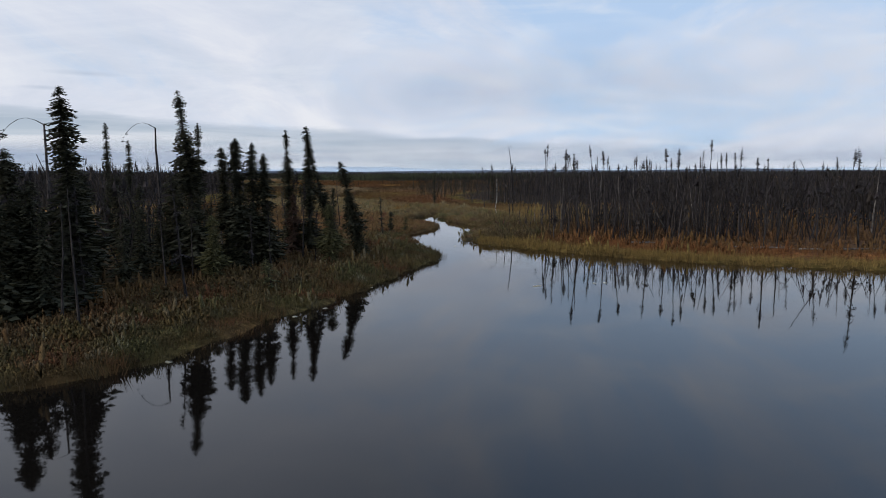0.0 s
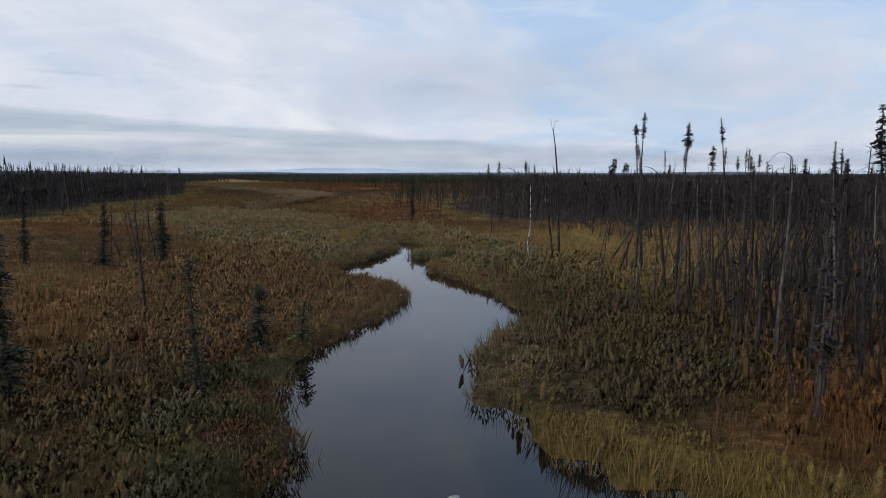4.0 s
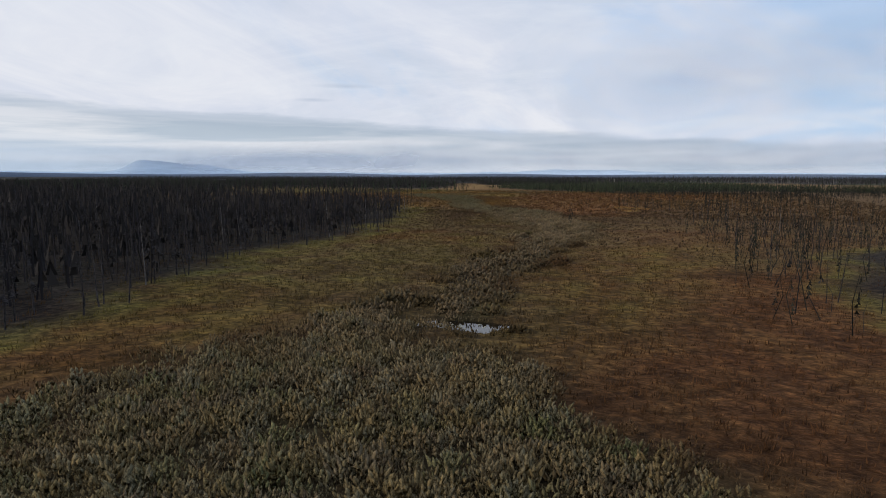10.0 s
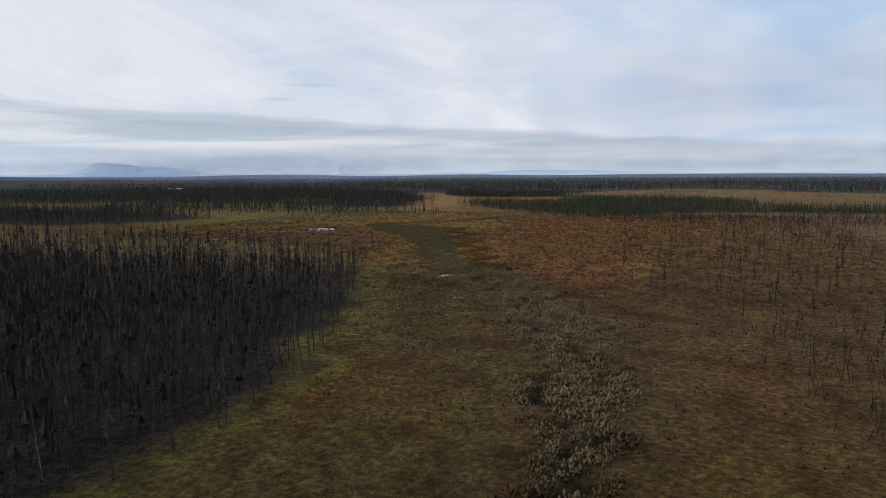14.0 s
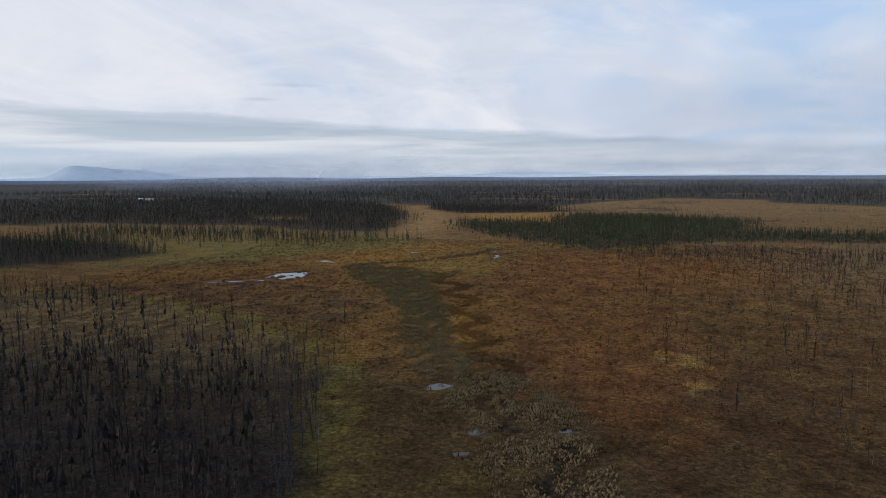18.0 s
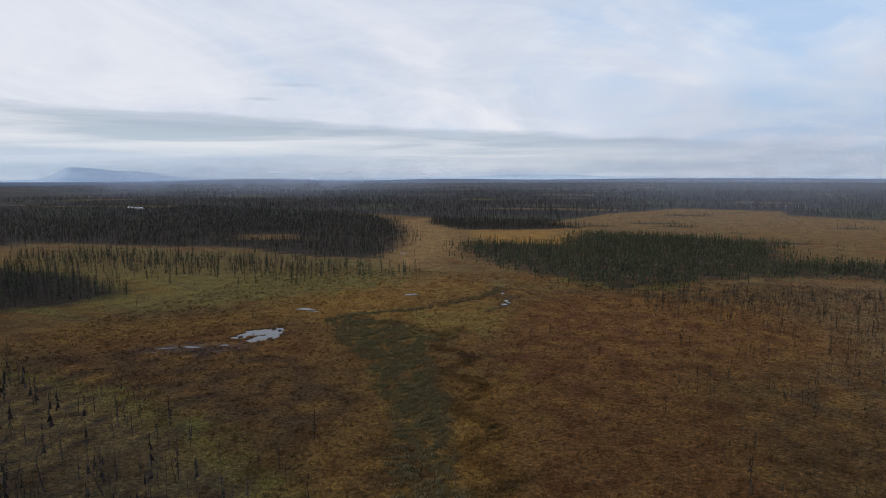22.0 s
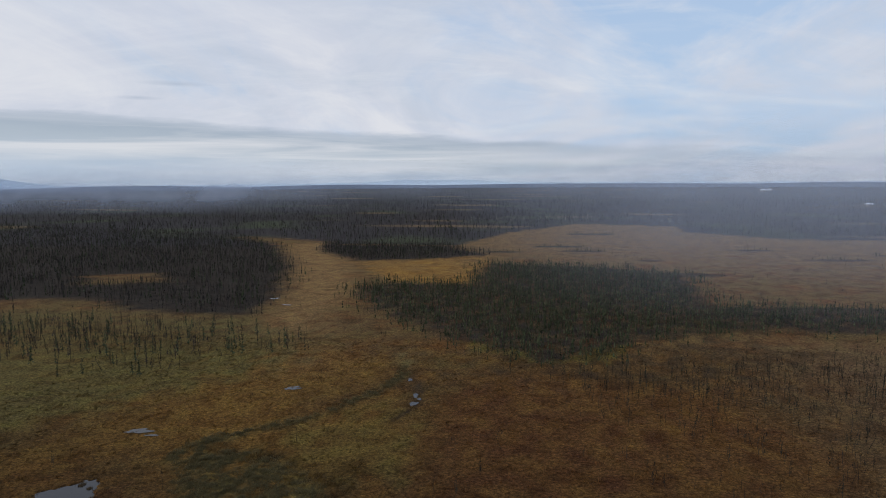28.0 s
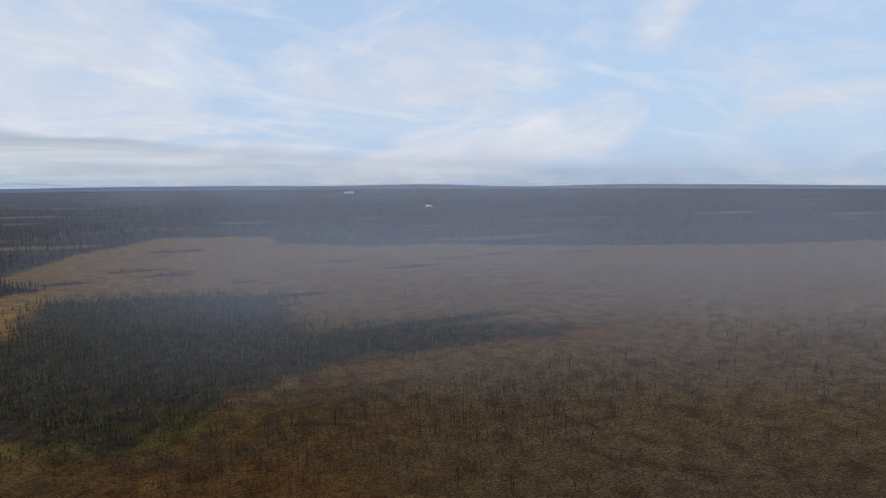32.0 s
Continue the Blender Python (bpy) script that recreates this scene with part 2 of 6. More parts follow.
def ground_material():
    m, t, b = material("bog_ground")
    col = node(t, "ShaderNodeVertexColor", _layer_name="tint")
    co = t.nodes.new("ShaderNodeTexCoord")
    stretch = node(t, "ShaderNodeMapping")
    stretch.inputs["Scale"].default_value = (1.0, 1.0, 0.3)
    link(t, co.outputs["Object"], stretch.inputs[0])
    fine = node(t, "ShaderNodeTexNoise", Scale=1.7, Detail=8.0, Roughness=0.72)
    big = node(t, "ShaderNodeTexNoise", Scale=0.11, Detail=6.0, Roughness=0.62, Distortion=0.5)
    hum = node(t, "ShaderNodeTexNoise", Scale=0.30, Detail=6.0, Roughness=0.7, Distortion=0.3)
    tus = node(t, "ShaderNodeTexNoise", Scale=0.95, Detail=4.0, Roughness=0.6)
    for n in (fine, big, hum, tus):
        link(t, stretch.outputs[0], n.inputs["Vector"])
    f1 = ramp(t, fine.outputs[0], [(0.34, (0.40,) * 3), (0.52, (0.94,) * 3), (0.68, (1.65, 1.6, 1.48))])
    f2 = ramp(t, big.outputs[0], [(0.34, (0.66, 0.60, 0.56)), (0.5, (1,) * 3), (0.66, (1.2, 1.28, 1.15))])
    f3 = ramp(t, hum.outputs[0], [(0.34, (0.74,) * 3), (0.5, (1,) * 3), (0.66, (1.2, 1.18, 1.12))])
    f4 = ramp(t, tus.outputs[0], [(0.38, (0.62,) * 3), (0.5, (1,) * 3), (0.62, (1.35, 1.32, 1.25))])
    c = col.outputs[0]
    for f in (f1, f2, f3, f4):
        mul = t.nodes.new("ShaderNodeMix")
        mul.data_type, mul.blend_type = "RGBA", "MULTIPLY"
        mul.inputs[0].default_value = 1.0
        link(t, c, mul.inputs[6])
        link(t, f, mul.inputs[7])
        c = mul.outputs[2]
    link(t, c, b.inputs["Base Color"])
    b.inputs["Roughness"].default_value = 0.95
    b.inputs["Specular IOR Level"].default_value = 0.05
    b.inputs["Sheen Weight"].default_value = 0.6      # fuzz of dry stems, in their own colour
    b.inputs["Sheen Roughness"].default_value = 0.35
    fuzz = node(t, "ShaderNodeVectorMath", _operation="SCALE")
    fuzz.inputs[3].default_value = 4.0
    link(t, c, fuzz.inputs[0])
    link(t, fuzz.outputs[0], b.inputs["Sheen Tint"])
    bump = node(t, "ShaderNodeBump", Strength=1.0, Distance=0.22)
    rough = node(t, "ShaderNodeMath", _operation="MULTIPLY_ADD")
    rough.inputs[1].default_value = 0.8
    link(t, tus.outputs[0], rough.inputs[0])
    link(t, hum.outputs[0], rough.inputs[2])
    link(t, rough.outputs[0], bump.inputs["Height"])
    link(t, bump.outputs[0], b.inputs["Normal"])
    return m


def water_material():
    m, t, b = material("bog_water")
    b.inputs["Base Color"].default_value = (0.006, 0.005, 0.004, 1)
    b.inputs["Roughness"].default_value = 0.03
    b.inputs["IOR"].default_value = 1.40
    co = t.nodes.new("ShaderNodeTexCoord")
    n = node(t, "ShaderNodeTexNoise", Scale=1.1, Detail=3.0, Roughness=0.5)
    link(t, co.outputs["Object"], n.inputs["Vector"])
    bump = node(t, "ShaderNodeBump", Strength=0.05, Distance=0.03)
    link(t, n.outputs[0], bump.inputs["Height"])
    link(t, bump.outputs[0], b.inputs["Normal"])
    return m


def bark_material(name, dark, pale, scale=9.0, grain=0.25, lo=0.40, hi=0.66):
    m, t, b = material(name)
    co = t.nodes.new("ShaderNodeTexCoord")
    mp = node(t, "ShaderNodeMapping")
    mp.inputs["Scale"].default_value = (1, 1, grain)
    link(t, co.outputs["Object"], mp.inputs[0])
    n = node(t, "ShaderNodeTexNoise", Scale=scale, Detail=5.0, Roughness=0.65)
    link(t, mp.outputs[0], n.inputs["Vector"])
    info = t.nodes.new("ShaderNodeObjectInfo")
    c = ramp(t, n.outputs[0], [(lo, dark), (hi, pale)])
    v = ramp(t, info.outputs["Random"], [(0, (0.6,) * 3), (1, (1.4,) * 3)])
    mul = t.nodes.new("ShaderNodeMix")
    mul.data_type, mul.blend_type = "RGBA", "MULTIPLY"
    mul.inputs[0].default_value = 1.0
    link(t, c, mul.inputs[6])
    link(t, v, mul.inputs[7])
    link(t, mul.outputs[2], b.inputs["Base Color"])
    b.inputs["Roughness"].default_value = 0.9
    b.inputs["Specular IOR Level"].default_value = 0.2
    return m


def needle_material(name, dark, light):
    m, t, b = material(name)
    geo = t.nodes.new("ShaderNodeNewGeometry")
    c = ramp(t, geo.outputs["Random Per Island"], [(0, dark), (0.8, light), (1, tuple(v * 1.5 for v in light))])
    link(t, c, b.inputs["Base Color"])
    b.inputs["Roughness"].default_value = 0.9
    b.inputs["Specular IOR Level"].default_value = 0.15
    return m


def plain_material(name, colour, rough=0.7):
    m, t, b = material(name)
    co = t.nodes.new("ShaderNodeTexCoord")
    n = node(t, "ShaderNodeTexNoise", Scale=0.8, Detail=6.0)
    link(t, co.outputs["Object"], n.inputs["Vector"])
    c = ramp(t, n.outputs[0], [(0.3, tuple(v * 0.75 for v in colour)), (0.7, tuple(min(1, v * 1.2) for v in colour))])
    link(t, c, b.inputs["Base Color"])
    b.inputs["Roughness"].default_value = rough
    return m


M_GROUND = ground_material()
M_WATER = water_material()
M_PLANT = plant_material("bog_plants")
M_SHRUB = plant_material("willow_leaves", 0.18, grain=26.0)
M_BURNT = bark_material("charred_bark", (0.014, 0.012, 0.012), (0.080, 0.068, 0.062))
M_PALE = bark_material("peeled_wood", (0.05, 0.042, 0.038), (0.23, 0.205, 0.18))
M_BIRCH = bark_material("birch_bark", (0.03, 0.026, 0.024), (0.60, 0.57, 0.51), 6.0, 0.6, 0.44, 0.52)
M_PEEL = bark_material("peeling_bark", (0.022, 0.018, 0.017), (0.36, 0.32, 0.28), 7.0, 0.35, 0.58, 0.66)
M_TWIG = needle_material("burnt_twigs", (0.014, 0.012, 0.012), (0.050, 0.043, 0.041))
M_NEEDLE = needle_material("spruce_needles", (0.018, 0.020, 0.012), (0.062, 0.058, 0.034))
M_YOUNG = needle_material("young_spruce_needles", (0.034, 0.036, 0.015), (0.115, 0.105, 0.046))
M_RUST = needle_material("rusty_needles", (0.030, 0.017, 0.012), (0.085, 0.050, 0.034))
M_LEAF = needle_material("alder_leaves", (0.04, 0.06, 0.012), (0.16, 0.15, 0.03))
M_FOREST = plant_material("far_forest", 0.4)


# ---- mesh helpers ----
RNG = np.random.default_rng(7)


def mesh_from(name, V, T, mat, tint=None):
    """A mesh from an array of places and an array of triangles; tint: a colour for each place."""
    me = bpy.data.meshes.new(name)
    V, T = np.asarray(V, np.float32), np.asarray(T, np.int32)
    k = T.shape[1]
    me.vertices.add(len(V))
    me.vertices.foreach_set("co", V.ravel())
    me.loops.add(T.size)
    me.loops.foreach_set("vertex_index", T.ravel())
    me.polygons.add(len(T))
    me.polygons.foreach_set("loop_start", np.arange(0, T.size, k, dtype=np.int32))
    me.update(calc_edges=True)
    if tint is not None:
        a = me.color_attributes.new("tint", "FLOAT_COLOR", "POINT")
        a.data.foreach_set("color", np.hstack([tint, np.ones((len(V), 1))]).astype(np.float32).ravel())
    me.materials.append(mat)
    return me


def part(name, me, parent, label=""):
    ob = new(name, me)
    ob.parent = parent
    return tagged(ob, label)


def thing(name, label, category, group="", kind=""):
    return tagged(new(name), label, category, group, kind)


def join(pieces):
    V, T, n = [], [], 0
    for v, t in pieces:
        V.append(v)
        T.append(t + n)
        n += len(v)
    return np.vstack(V), np.vstack(T)


def tube(path, radii, n=6):
    path = np.asarray(path, float)
    V, T = [], []
    for i, (p, r) in enumerate(zip(path, radii)):
        a = np.arange(n) * 2 * np.pi / n + i * 0.3
        V.append(np.stack([p[0] + r * np.cos(a), p[1] + r * np.sin(a), np.full(n, p[2])], 1))
    for i in range(len(path) - 1):
        for j in range(n):
            a, b, c, d = i * n + j, i * n + (j + 1) % n, (i + 1) * n + (j + 1) % n, (i + 1) * n + j
            T += [(a, b, c), (a, c, d)]
    return np.vstack(V), np.array(T)


def limb(a, b, r0, r1=0.0):
    """A thin three-sided twig between two points."""
    a, b = np.asarray(a, float), np.asarray(b, float)
    d = b - a
    u = np.cross(d, (0.31, 0.17, 0.93))
    u /= np.linalg.norm(u) + 1e-9
    w = np.cross(d, u)
    w /= np.linalg.norm(w) + 1e-9
    ring = [a + r0 * (math.cos(q) * u + math.sin(q) * w) for q in (0, 2.09, 4.19)]
    return np.array(ring + [b]), np.array([(0, 1, 3), (1, 2, 3), (2, 0, 3)])


def scatter(proto, X, Y, Z, scale, turn, lean=None, tall=None, colours=None, shade=None):
    """Many copies of one small shape as one array: for plants that nobody could count."""
    V, T = proto
    n, k = len(X), len(V)
    c, s = np.cos(turn)[:, None], np.sin(turn)[:, None]
    tall = np.ones(n) if tall is None else tall
    x = (V[:, 0] * c - V[:, 1] * s) * scale[:, None]
    y = (V[:, 0] * s + V[:, 1] * c) * scale[:, None]
    z = V[:, 2][None] * (scale * tall)[:, None]
    if lean is not None:
        x = x + z * lean[0][:, None]
        y = y + z * lean[1][:, None]
    P = np.stack([x + X[:, None], y + Y[:, None], z + Z[:, None]], 2).reshape(-1, 3)
    F = (T[None] + (np.arange(n) * k)[:, None, None]).reshape(-1, T.shape[1])
    C = None
    if colours is not None:
        C = np.repeat(colours[:, None, :], k, 1)
        if shade is not None:
            C = C * shade[None, :, None]
        C = C.reshape(-1, 3)
    return P, F, C


# ---- the plan ----
def inside(poly, X, Y):
    r = np.zeros(np.shape(X), bool)
    n = len(poly)
    for i in range(n):
        (x0, y0), (x1, y1) = poly[i], poly[(i + 1) % n]
        if y0 == y1:
            continue
        r ^= ((y0 > Y) != (y1 > Y)) & (X < (x1 - x0) * (Y - y0) / (y1 - y0) + x0)
    return r


def line_distance(pts, X, Y, closed=False):
    """Distance to a line of (x, y) or, with (x, y, width), distance to its edge."""
    best = np.full(np.shape(X), 1e9)
    n = len(pts)
    for i in range(n if closed else n - 1):
        a, b = pts[i], pts[(i + 1) % n]
        dx, dy = b[0] - a[0], b[1] - a[1]
        s = np.clip(((X - a[0]) * dx + (Y - a[1]) * dy) / (dx * dx + dy * dy + 1e-9), 0, 1)
        d = np.hypot(X - a[0] - s * dx, Y - a[1] - s * dy)
        if len(a) > 2:
            d = d - (a[2] + s * (b[2] - a[2]))
        best = np.minimum(best, d)
    return best


def signed(poly, X, Y):
    d = line_distance(poly, X, Y, True)
    return np.where(inside(poly, X, Y), -d, d)


def soft(d, w):
    """1 inside, 0 outside, over a border of width w."""
    return np.clip(0.5 - d / w, 0, 1)


def wave(X, Y, scale, seed=0):
    """Smooth pseudo-noise, about -1 to 1."""
    g = np.random.default_rng(100 + seed)
    r = 0
    for _ in range(7):
        a, f, p = g.uniform(0, 6.28), g.uniform(0.6, 2.1) / scale, g.uniform(0, 6.28)
        r = r + np.sin((X * math.cos(a) + Y * math.sin(a)) * f * 6.28 + p + 1.3 * np.sin((Y * math.cos(a) - X * math.sin(a)) * f * 3.1 + p * 2))
    return r / 4.2


SHORE_W = [(-160, -60), (-60, -8), (-30, 9), (-15, 15.5), (-10.6, 18.2), (-9, 20), (-8.1, 22.5), (-6.8, 26.4), (-4.7, 30.8), (-3.5, 34.5),
           (-2.2, 38.5), (-1, 42.7), (0.3, 46.6), (-0.6, 49.4), (-1.8, 52), (-2.1, 55.5), (-3.3, 59), (-3.2, 62.5), (-2.2, 66.2), (-0.9, 69.3),
           (-0.4, 72.3), (-0.5, 75.2), (-2.3, 77.8), (-4.4, 79.6), (-5.2, 81.3), (-4.5, 84.6), (-3.4, 88.3), (-2.5, 91), (-1.8, 93.8), (-2.1, 96.2),
           (-3.0, 98.2), (-4.1, 99.8), (-5.4, 102.2), (-8.4, 105.6)]
SHORE_E = [(-8.0, 105.9), (-4.9, 102.4), (-3.1, 101), (-1.2, 98.6), (-0.1, 96), (0.4, 93.4), (-0.5, 91.4), (-1.1, 89.5), (-0.5, 88.1), (1, 87.7), (3.8, 88.2),
           (2.2, 86.2), (0.9, 84.9), (0, 83), (0.1, 81.7), (1.1, 80.2), (2, 78), (3.2, 75), (4.2, 71.7), (4.5, 69.6), (3.8, 67.4), (2.5, 65.2),
           (1.8, 62.5), (1.5, 58.5), (3.4, 54.7), (6.8, 50.9), (10.9, 47), (17, 42.7), (27, 38.8), (60, 32), (120, 20), (240, -60)]
RIVER = SHORE_W + SHORE_E
CREEK = [(-25, 145.5, 1.01), (-35, 148, 0.73), (-30, 158, 0.73), (-33, 168, 0.67), (-29.4, 176.8, 0.73), (-26.2, 181.4, 0.87), (-31, 182.2, 0.73), (-36.1, 181.2, 1.01),
         (-34.4, 186.1, 0.80), (-29.2, 192.4, 0.87), (-32.7, 194.5, 0.73), (-27.9, 201.1, 0.87), (-33, 203.5, 0.87), (-37, 215, 0.73), (-31, 228, 0.73),
         (-42.7, 244.6, 0.73), (-43.5, 254.2, 1.01), (-49.2, 259.7, 1.01), (-45, 270.3, 0.73), (-51.9, 275.3, 0.87), (-57, 278.5, 1.01), (-59.6, 290, 0.73), (-65, 300, .5), (-61, 309, .6),
         (-72, 317, .5), (-69, 329, .6), (-80, 337, .5), (-77, 351, .6), (-89, 361, .5), (-85, 377, .6), (-98, 387, .5), (-93, 401, .6), (-107, 409, .5), (-105, 423, .6),
         (-120, 427, .5), (-128, 436, .6), (-146, 437, .5)]
POOLS = [(-26.5, 146, 2.2, 1.0), (-57.3, 250.6, 1.0, 0.6), (-62.2, 266.8, 1.1, 0.75), (-72.5, 293.3, 2.1, 0.9), (-60.3, 273.6, 1.7, 0.5), (-46.8, 277.2, 1.9, 0.6)]
POND = [(-174, 403, 1.4), (-172, 411, 3.2), (-168, 416, 3.6), (-164.5, 409, 3.4), (-167, 402, 2.2)]
MUD = [(-193, 381, 2), (-184, 388, 5), (-174, 388, 6), (-168, 394, 3)]
WILLOW_BELT = [(-33, 136, 4), (-31, 145, 4.5), (-31, 157, 2.8), (-31, 180, 3.5), (-30, 190, 2), (-31, 202, 4), (-33, 215, 8), (-35, 227, 5), (-36, 239, 8),
               (-47, 260, 8), (-55, 284, 10), (-70, 302, 7), (-84, 321, 6.5), (-91, 347, 6), (-104, 373, 8), (-115, 395, 9), (-124, 412, 15), (-136, 426, 13), (-150, 436, 6)]
WILLOW_ARM = [(-152, 443, 3), (-127, 464, 1.5), (-112, 490, 2), (-106, 515, 2), (-112, 535, 3)]
WILLOW_NEAR = [(-8, 113.6), (-1.5, 113), (2, 107), (9, 96), (12, 84), (15, 72), (14, 60), (5, 54), (-2, 53), (-10, 57), (-16, 70), (-17, 84), (-17, 92), (-19, 95.6), (-21.5, 97.3), (-24.7, 103.5),
               (-27.5, 109), (-32, 115), (-27, 113), (-22, 110.5), (-17, 109.5), (-13, 112.5)]
WILLOW_LOBE = [(-34, 114.5), (-41, 116.2), (-42, 127), (-36.5, 136), (-31, 141), (-21, 138), (-10.2, 126.7), (-10, 118.5), (-20, 114.5), (-26.6, 111.8)]
BURN_EAST = [(150, 30), (60, 46), (30, 49), (19, 52.5), (12, 58), (9.5, 64), (13, 74), (21, 80), (27, 90), (27, 104), (17, 116), (9, 132), (4, 152), (5, 180), (12, 210), (40, 230),
             (120, 215), (400, 240), (700, 150), (700, 30)]
BURN_WEST = [(-250, -20), (-40, 15), (-15, 21), (-11.5, 26), (-9, 33), (-7.5, 40), (-8, 48), (-11, 55), (-16, 62), (-26, 68), (-50, 74), (-90, 90), (-250, 60)]
BURN_LEFT = [(-60, 127), (-53, 131), (-54, 141), (-63, 160), (-66, 178), (-64.5, 196), (-68, 216), (-76, 238), (-82, 262), (-98, 296), (-112, 312), (-140, 330),
             (-175, 345), (-228, 352), (-292, 335), (-420, 330), (-500, 200), (-250, 60), (-95, 95)]
WOOD_LEFT = [(-560, 380), (-304, 392), (-280, 429), (-265, 455), (-300, 480), (-345, 503), (-445, 509), (-600, 500)]
WOOD_CORRIDOR = [(-206, 604), (-212, 660), (-253, 807), (-300, 900), (-330, 960), (-420, 1060), (-900, 1240), (-1500, 1260), (-1400, 640), (-600, 590), (-440, 610), (-330, 640), (-262, 606)]
WOOD_ISLAND = [(-170, 690), (-152, 650), (-128, 610), (-94, 565), (-72, 545), (-52, 532), (-34, 536), (-17, 566), (38, 588), (110, 592), (162, 580), (186, 590), (150, 624), (80, 640), (42, 648),
               (48, 690), (54, 760), (10, 798), (-28, 806), (-88, 818), (-92, 760), (-95, 710), (-150, 714)]
WOOD_BAND = [(-205, 832), (-150, 845), (-90, 880), (-128, 930), (-135, 955), (-250, 960), (-275, 990), (-262, 905)]
FAR_EDGE = [(-2600, 1250), (-900, 1230), (-364, 1042), (-300, 1010), (-262, 975), (-130, 965), (-74, 1131), (30, 1292), (100, 1268), (168, 1240), (158, 1144), (240, 1052),
            (340, 1034), (390, 968), (645, 830), (1100, 700), (2600, 520), (5200, 500), (5200, 5200), (-5200, 5200), (-5200, 1300)]
CLUMPS = [(0, 915, 22, 8), (166, 929, 18, 6), (211, 857, 26, 7), (58, 764, 34, 9), (50, 845, 12, 5), (-20, 955, 26, 8), (30, 1100, 30, 9), (270, 890, 16, 6),
          (-78, 905, 20, 8), (120, 640, 55, 9), (330, 900, 22, 5), (420, 870, 30, 6)]
RED = [[(-22, 160), (-24, 189), (-13, 216), (-8, 176), (-6, 136), (-14, 140)],
       [(-82, 396), (-66, 457), (-36, 409), (-22, 330), (-30, 277), (-45, 282), (-66, 322)],
       [(-235, 380), (-199, 427), (-150, 412), (-134, 400), (-138, 372), (-184, 345)],
       [(-52, 118), (-62, 132), (-58, 150), (-45, 150), (-40, 136), (-44, 116)],
       [(-95, 470), (-60, 520), (0, 500), (20, 440), (-20, 400), (-70, 430)]]
GOLD = [[(-92, 380), (-76, 380), (-66, 330), (-78, 300), (-88, 330)], [(-148, 495), (-190, 458), (-150, 425), (-122, 393), (-104, 335), (-95, 305), (-118, 440)],
        [(-130, 470), (-104, 480), (-95, 440), (-112, 435)], [(-300, 420), (-215, 445), (-160, 480), (-120, 520), (-150, 540), (-240, 480), (-320, 440)],
        [(-150, 715), (-95, 712), (-88, 820), (-90, 875), (-150, 842), (-205, 826)]]


GLADES = [[(-520, 600), (-350, 612), (-345, 632), (-520, 632)], [(-390, 730), (-336, 746), (-312, 706), (-362, 690)]]
SWARDS = [([(-222, 373), (-166, 389), (-119, 377), (-107, 347), (-169, 330)], (0.050, 0.031, 0.017), 0.75),
          ([(-96, 464), (-79, 495), (-30, 460), (-43, 398), (-68, 378), (-89, 410)], (0.086, 0.036, 0.015), 0.8),
          ([(-134, 445), (-109, 477), (-96, 472), (-92, 443), (-98, 426), (-117, 424)], (0.122, 0.092, 0.026), 0.75),
          ([(-265, 409), (-239, 433), (-193, 475), (-149, 523), (-169, 548), (-368, 494)], (0.104, 0.092, 0.026), 0.75),
          ([(-247, 394), (-208, 425), (-168, 476), (-117, 525), (-109, 509), (-150, 457), (-184, 417), (-226, 377)], (0.165, 0.092, 0.024), 0.75),
          ([(-75, 520), (-40, 505), (10, 515), (60, 545), (20, 570), (-30, 540), (-60, 545)], (0.044, 0.030, 0.017), 0.8)]


def glade(X, Y):
    """Open strips of straw inside the western wood."""
    d = np.minimum(signed(GLADES[0], X, Y), signed(GLADES[1], X, Y))
    return soft(d + 6 * wave(X, Y, 30, 62), 10)


def wood(X, Y):
    """How dense the trees stand, 0 to 1."""
    j = 5 * wave(X, Y, 38, 3)
    far = np.minimum(1, np.hypot(X, Y) / 300)
    d = 1e9
    for p in (BURN_EAST, BURN_WEST, BURN_LEFT, WOOD_LEFT, WOOD_CORRIDOR, WOOD_ISLAND, WOOD_BAND, FAR_EDGE):
        d = np.minimum(d, signed(p, X, Y))
    r = soft(d + j * far, 3 + 9 * far)
    for x, y, a, b in CLUMPS:
        r = np.maximum(r, 0.8 * soft((np.hypot((X - x) / a, (Y - y) / b) - 1) * b, 4))
    return r * (1 - glade(X, Y))


def water_edge(X, Y):
    """Distance to open water; below 0 on it."""
    d = signed(RIVER, X, Y) + 0.22 * wave(X, Y, 3.2, 1)
    d = np.minimum(d, line_distance(POND, X, Y) + 1.0 * wave(X, Y, 7, 4) + 0.7 * wave(X, Y, 3, 33))
    d = np.minimum(d, np.maximum((0.98 - wave(X * 0.45, Y * 1.1, 6, 31)) * 3, line_distance(MUD, X, Y) + 0.5))
    for x, y, a, b in POOLS:
        d = np.minimum(d, (np.hypot((X - x) / a, (Y - y) / b) - 1) * min(a, b) + 0.5 * wave(X, Y, 5, 5))
    return d


def meander(line, reach, step, seed):
    """The line's way with small bends added; width swells into pockets and closes to a thread."""
    g = np.random.default_rng(seed)
    out = []
    for (x0, y0, w0), (x1, y1, w1) in zip(line[:-1], line[1:]):
        l = math.hypot(x1 - x0, y1 - y0)
        n = max(1, round(l / step))
        for i in range(n):
            f, q = i / n, g.normal(0, reach) * (i > 0)
            w = (w0 + (w1 - w0) * f) * g.choice((0.12, 0.4, 0.9, 1.25), p=(0.3, 0.3, 0.25, 0.15))
            out.append((x0 + (x1 - x0) * f - (y1 - y0) / l * q, y0 + (y1 - y0) * f + (x1 - x0) / l * q, w))
    return out + [line[-1]]


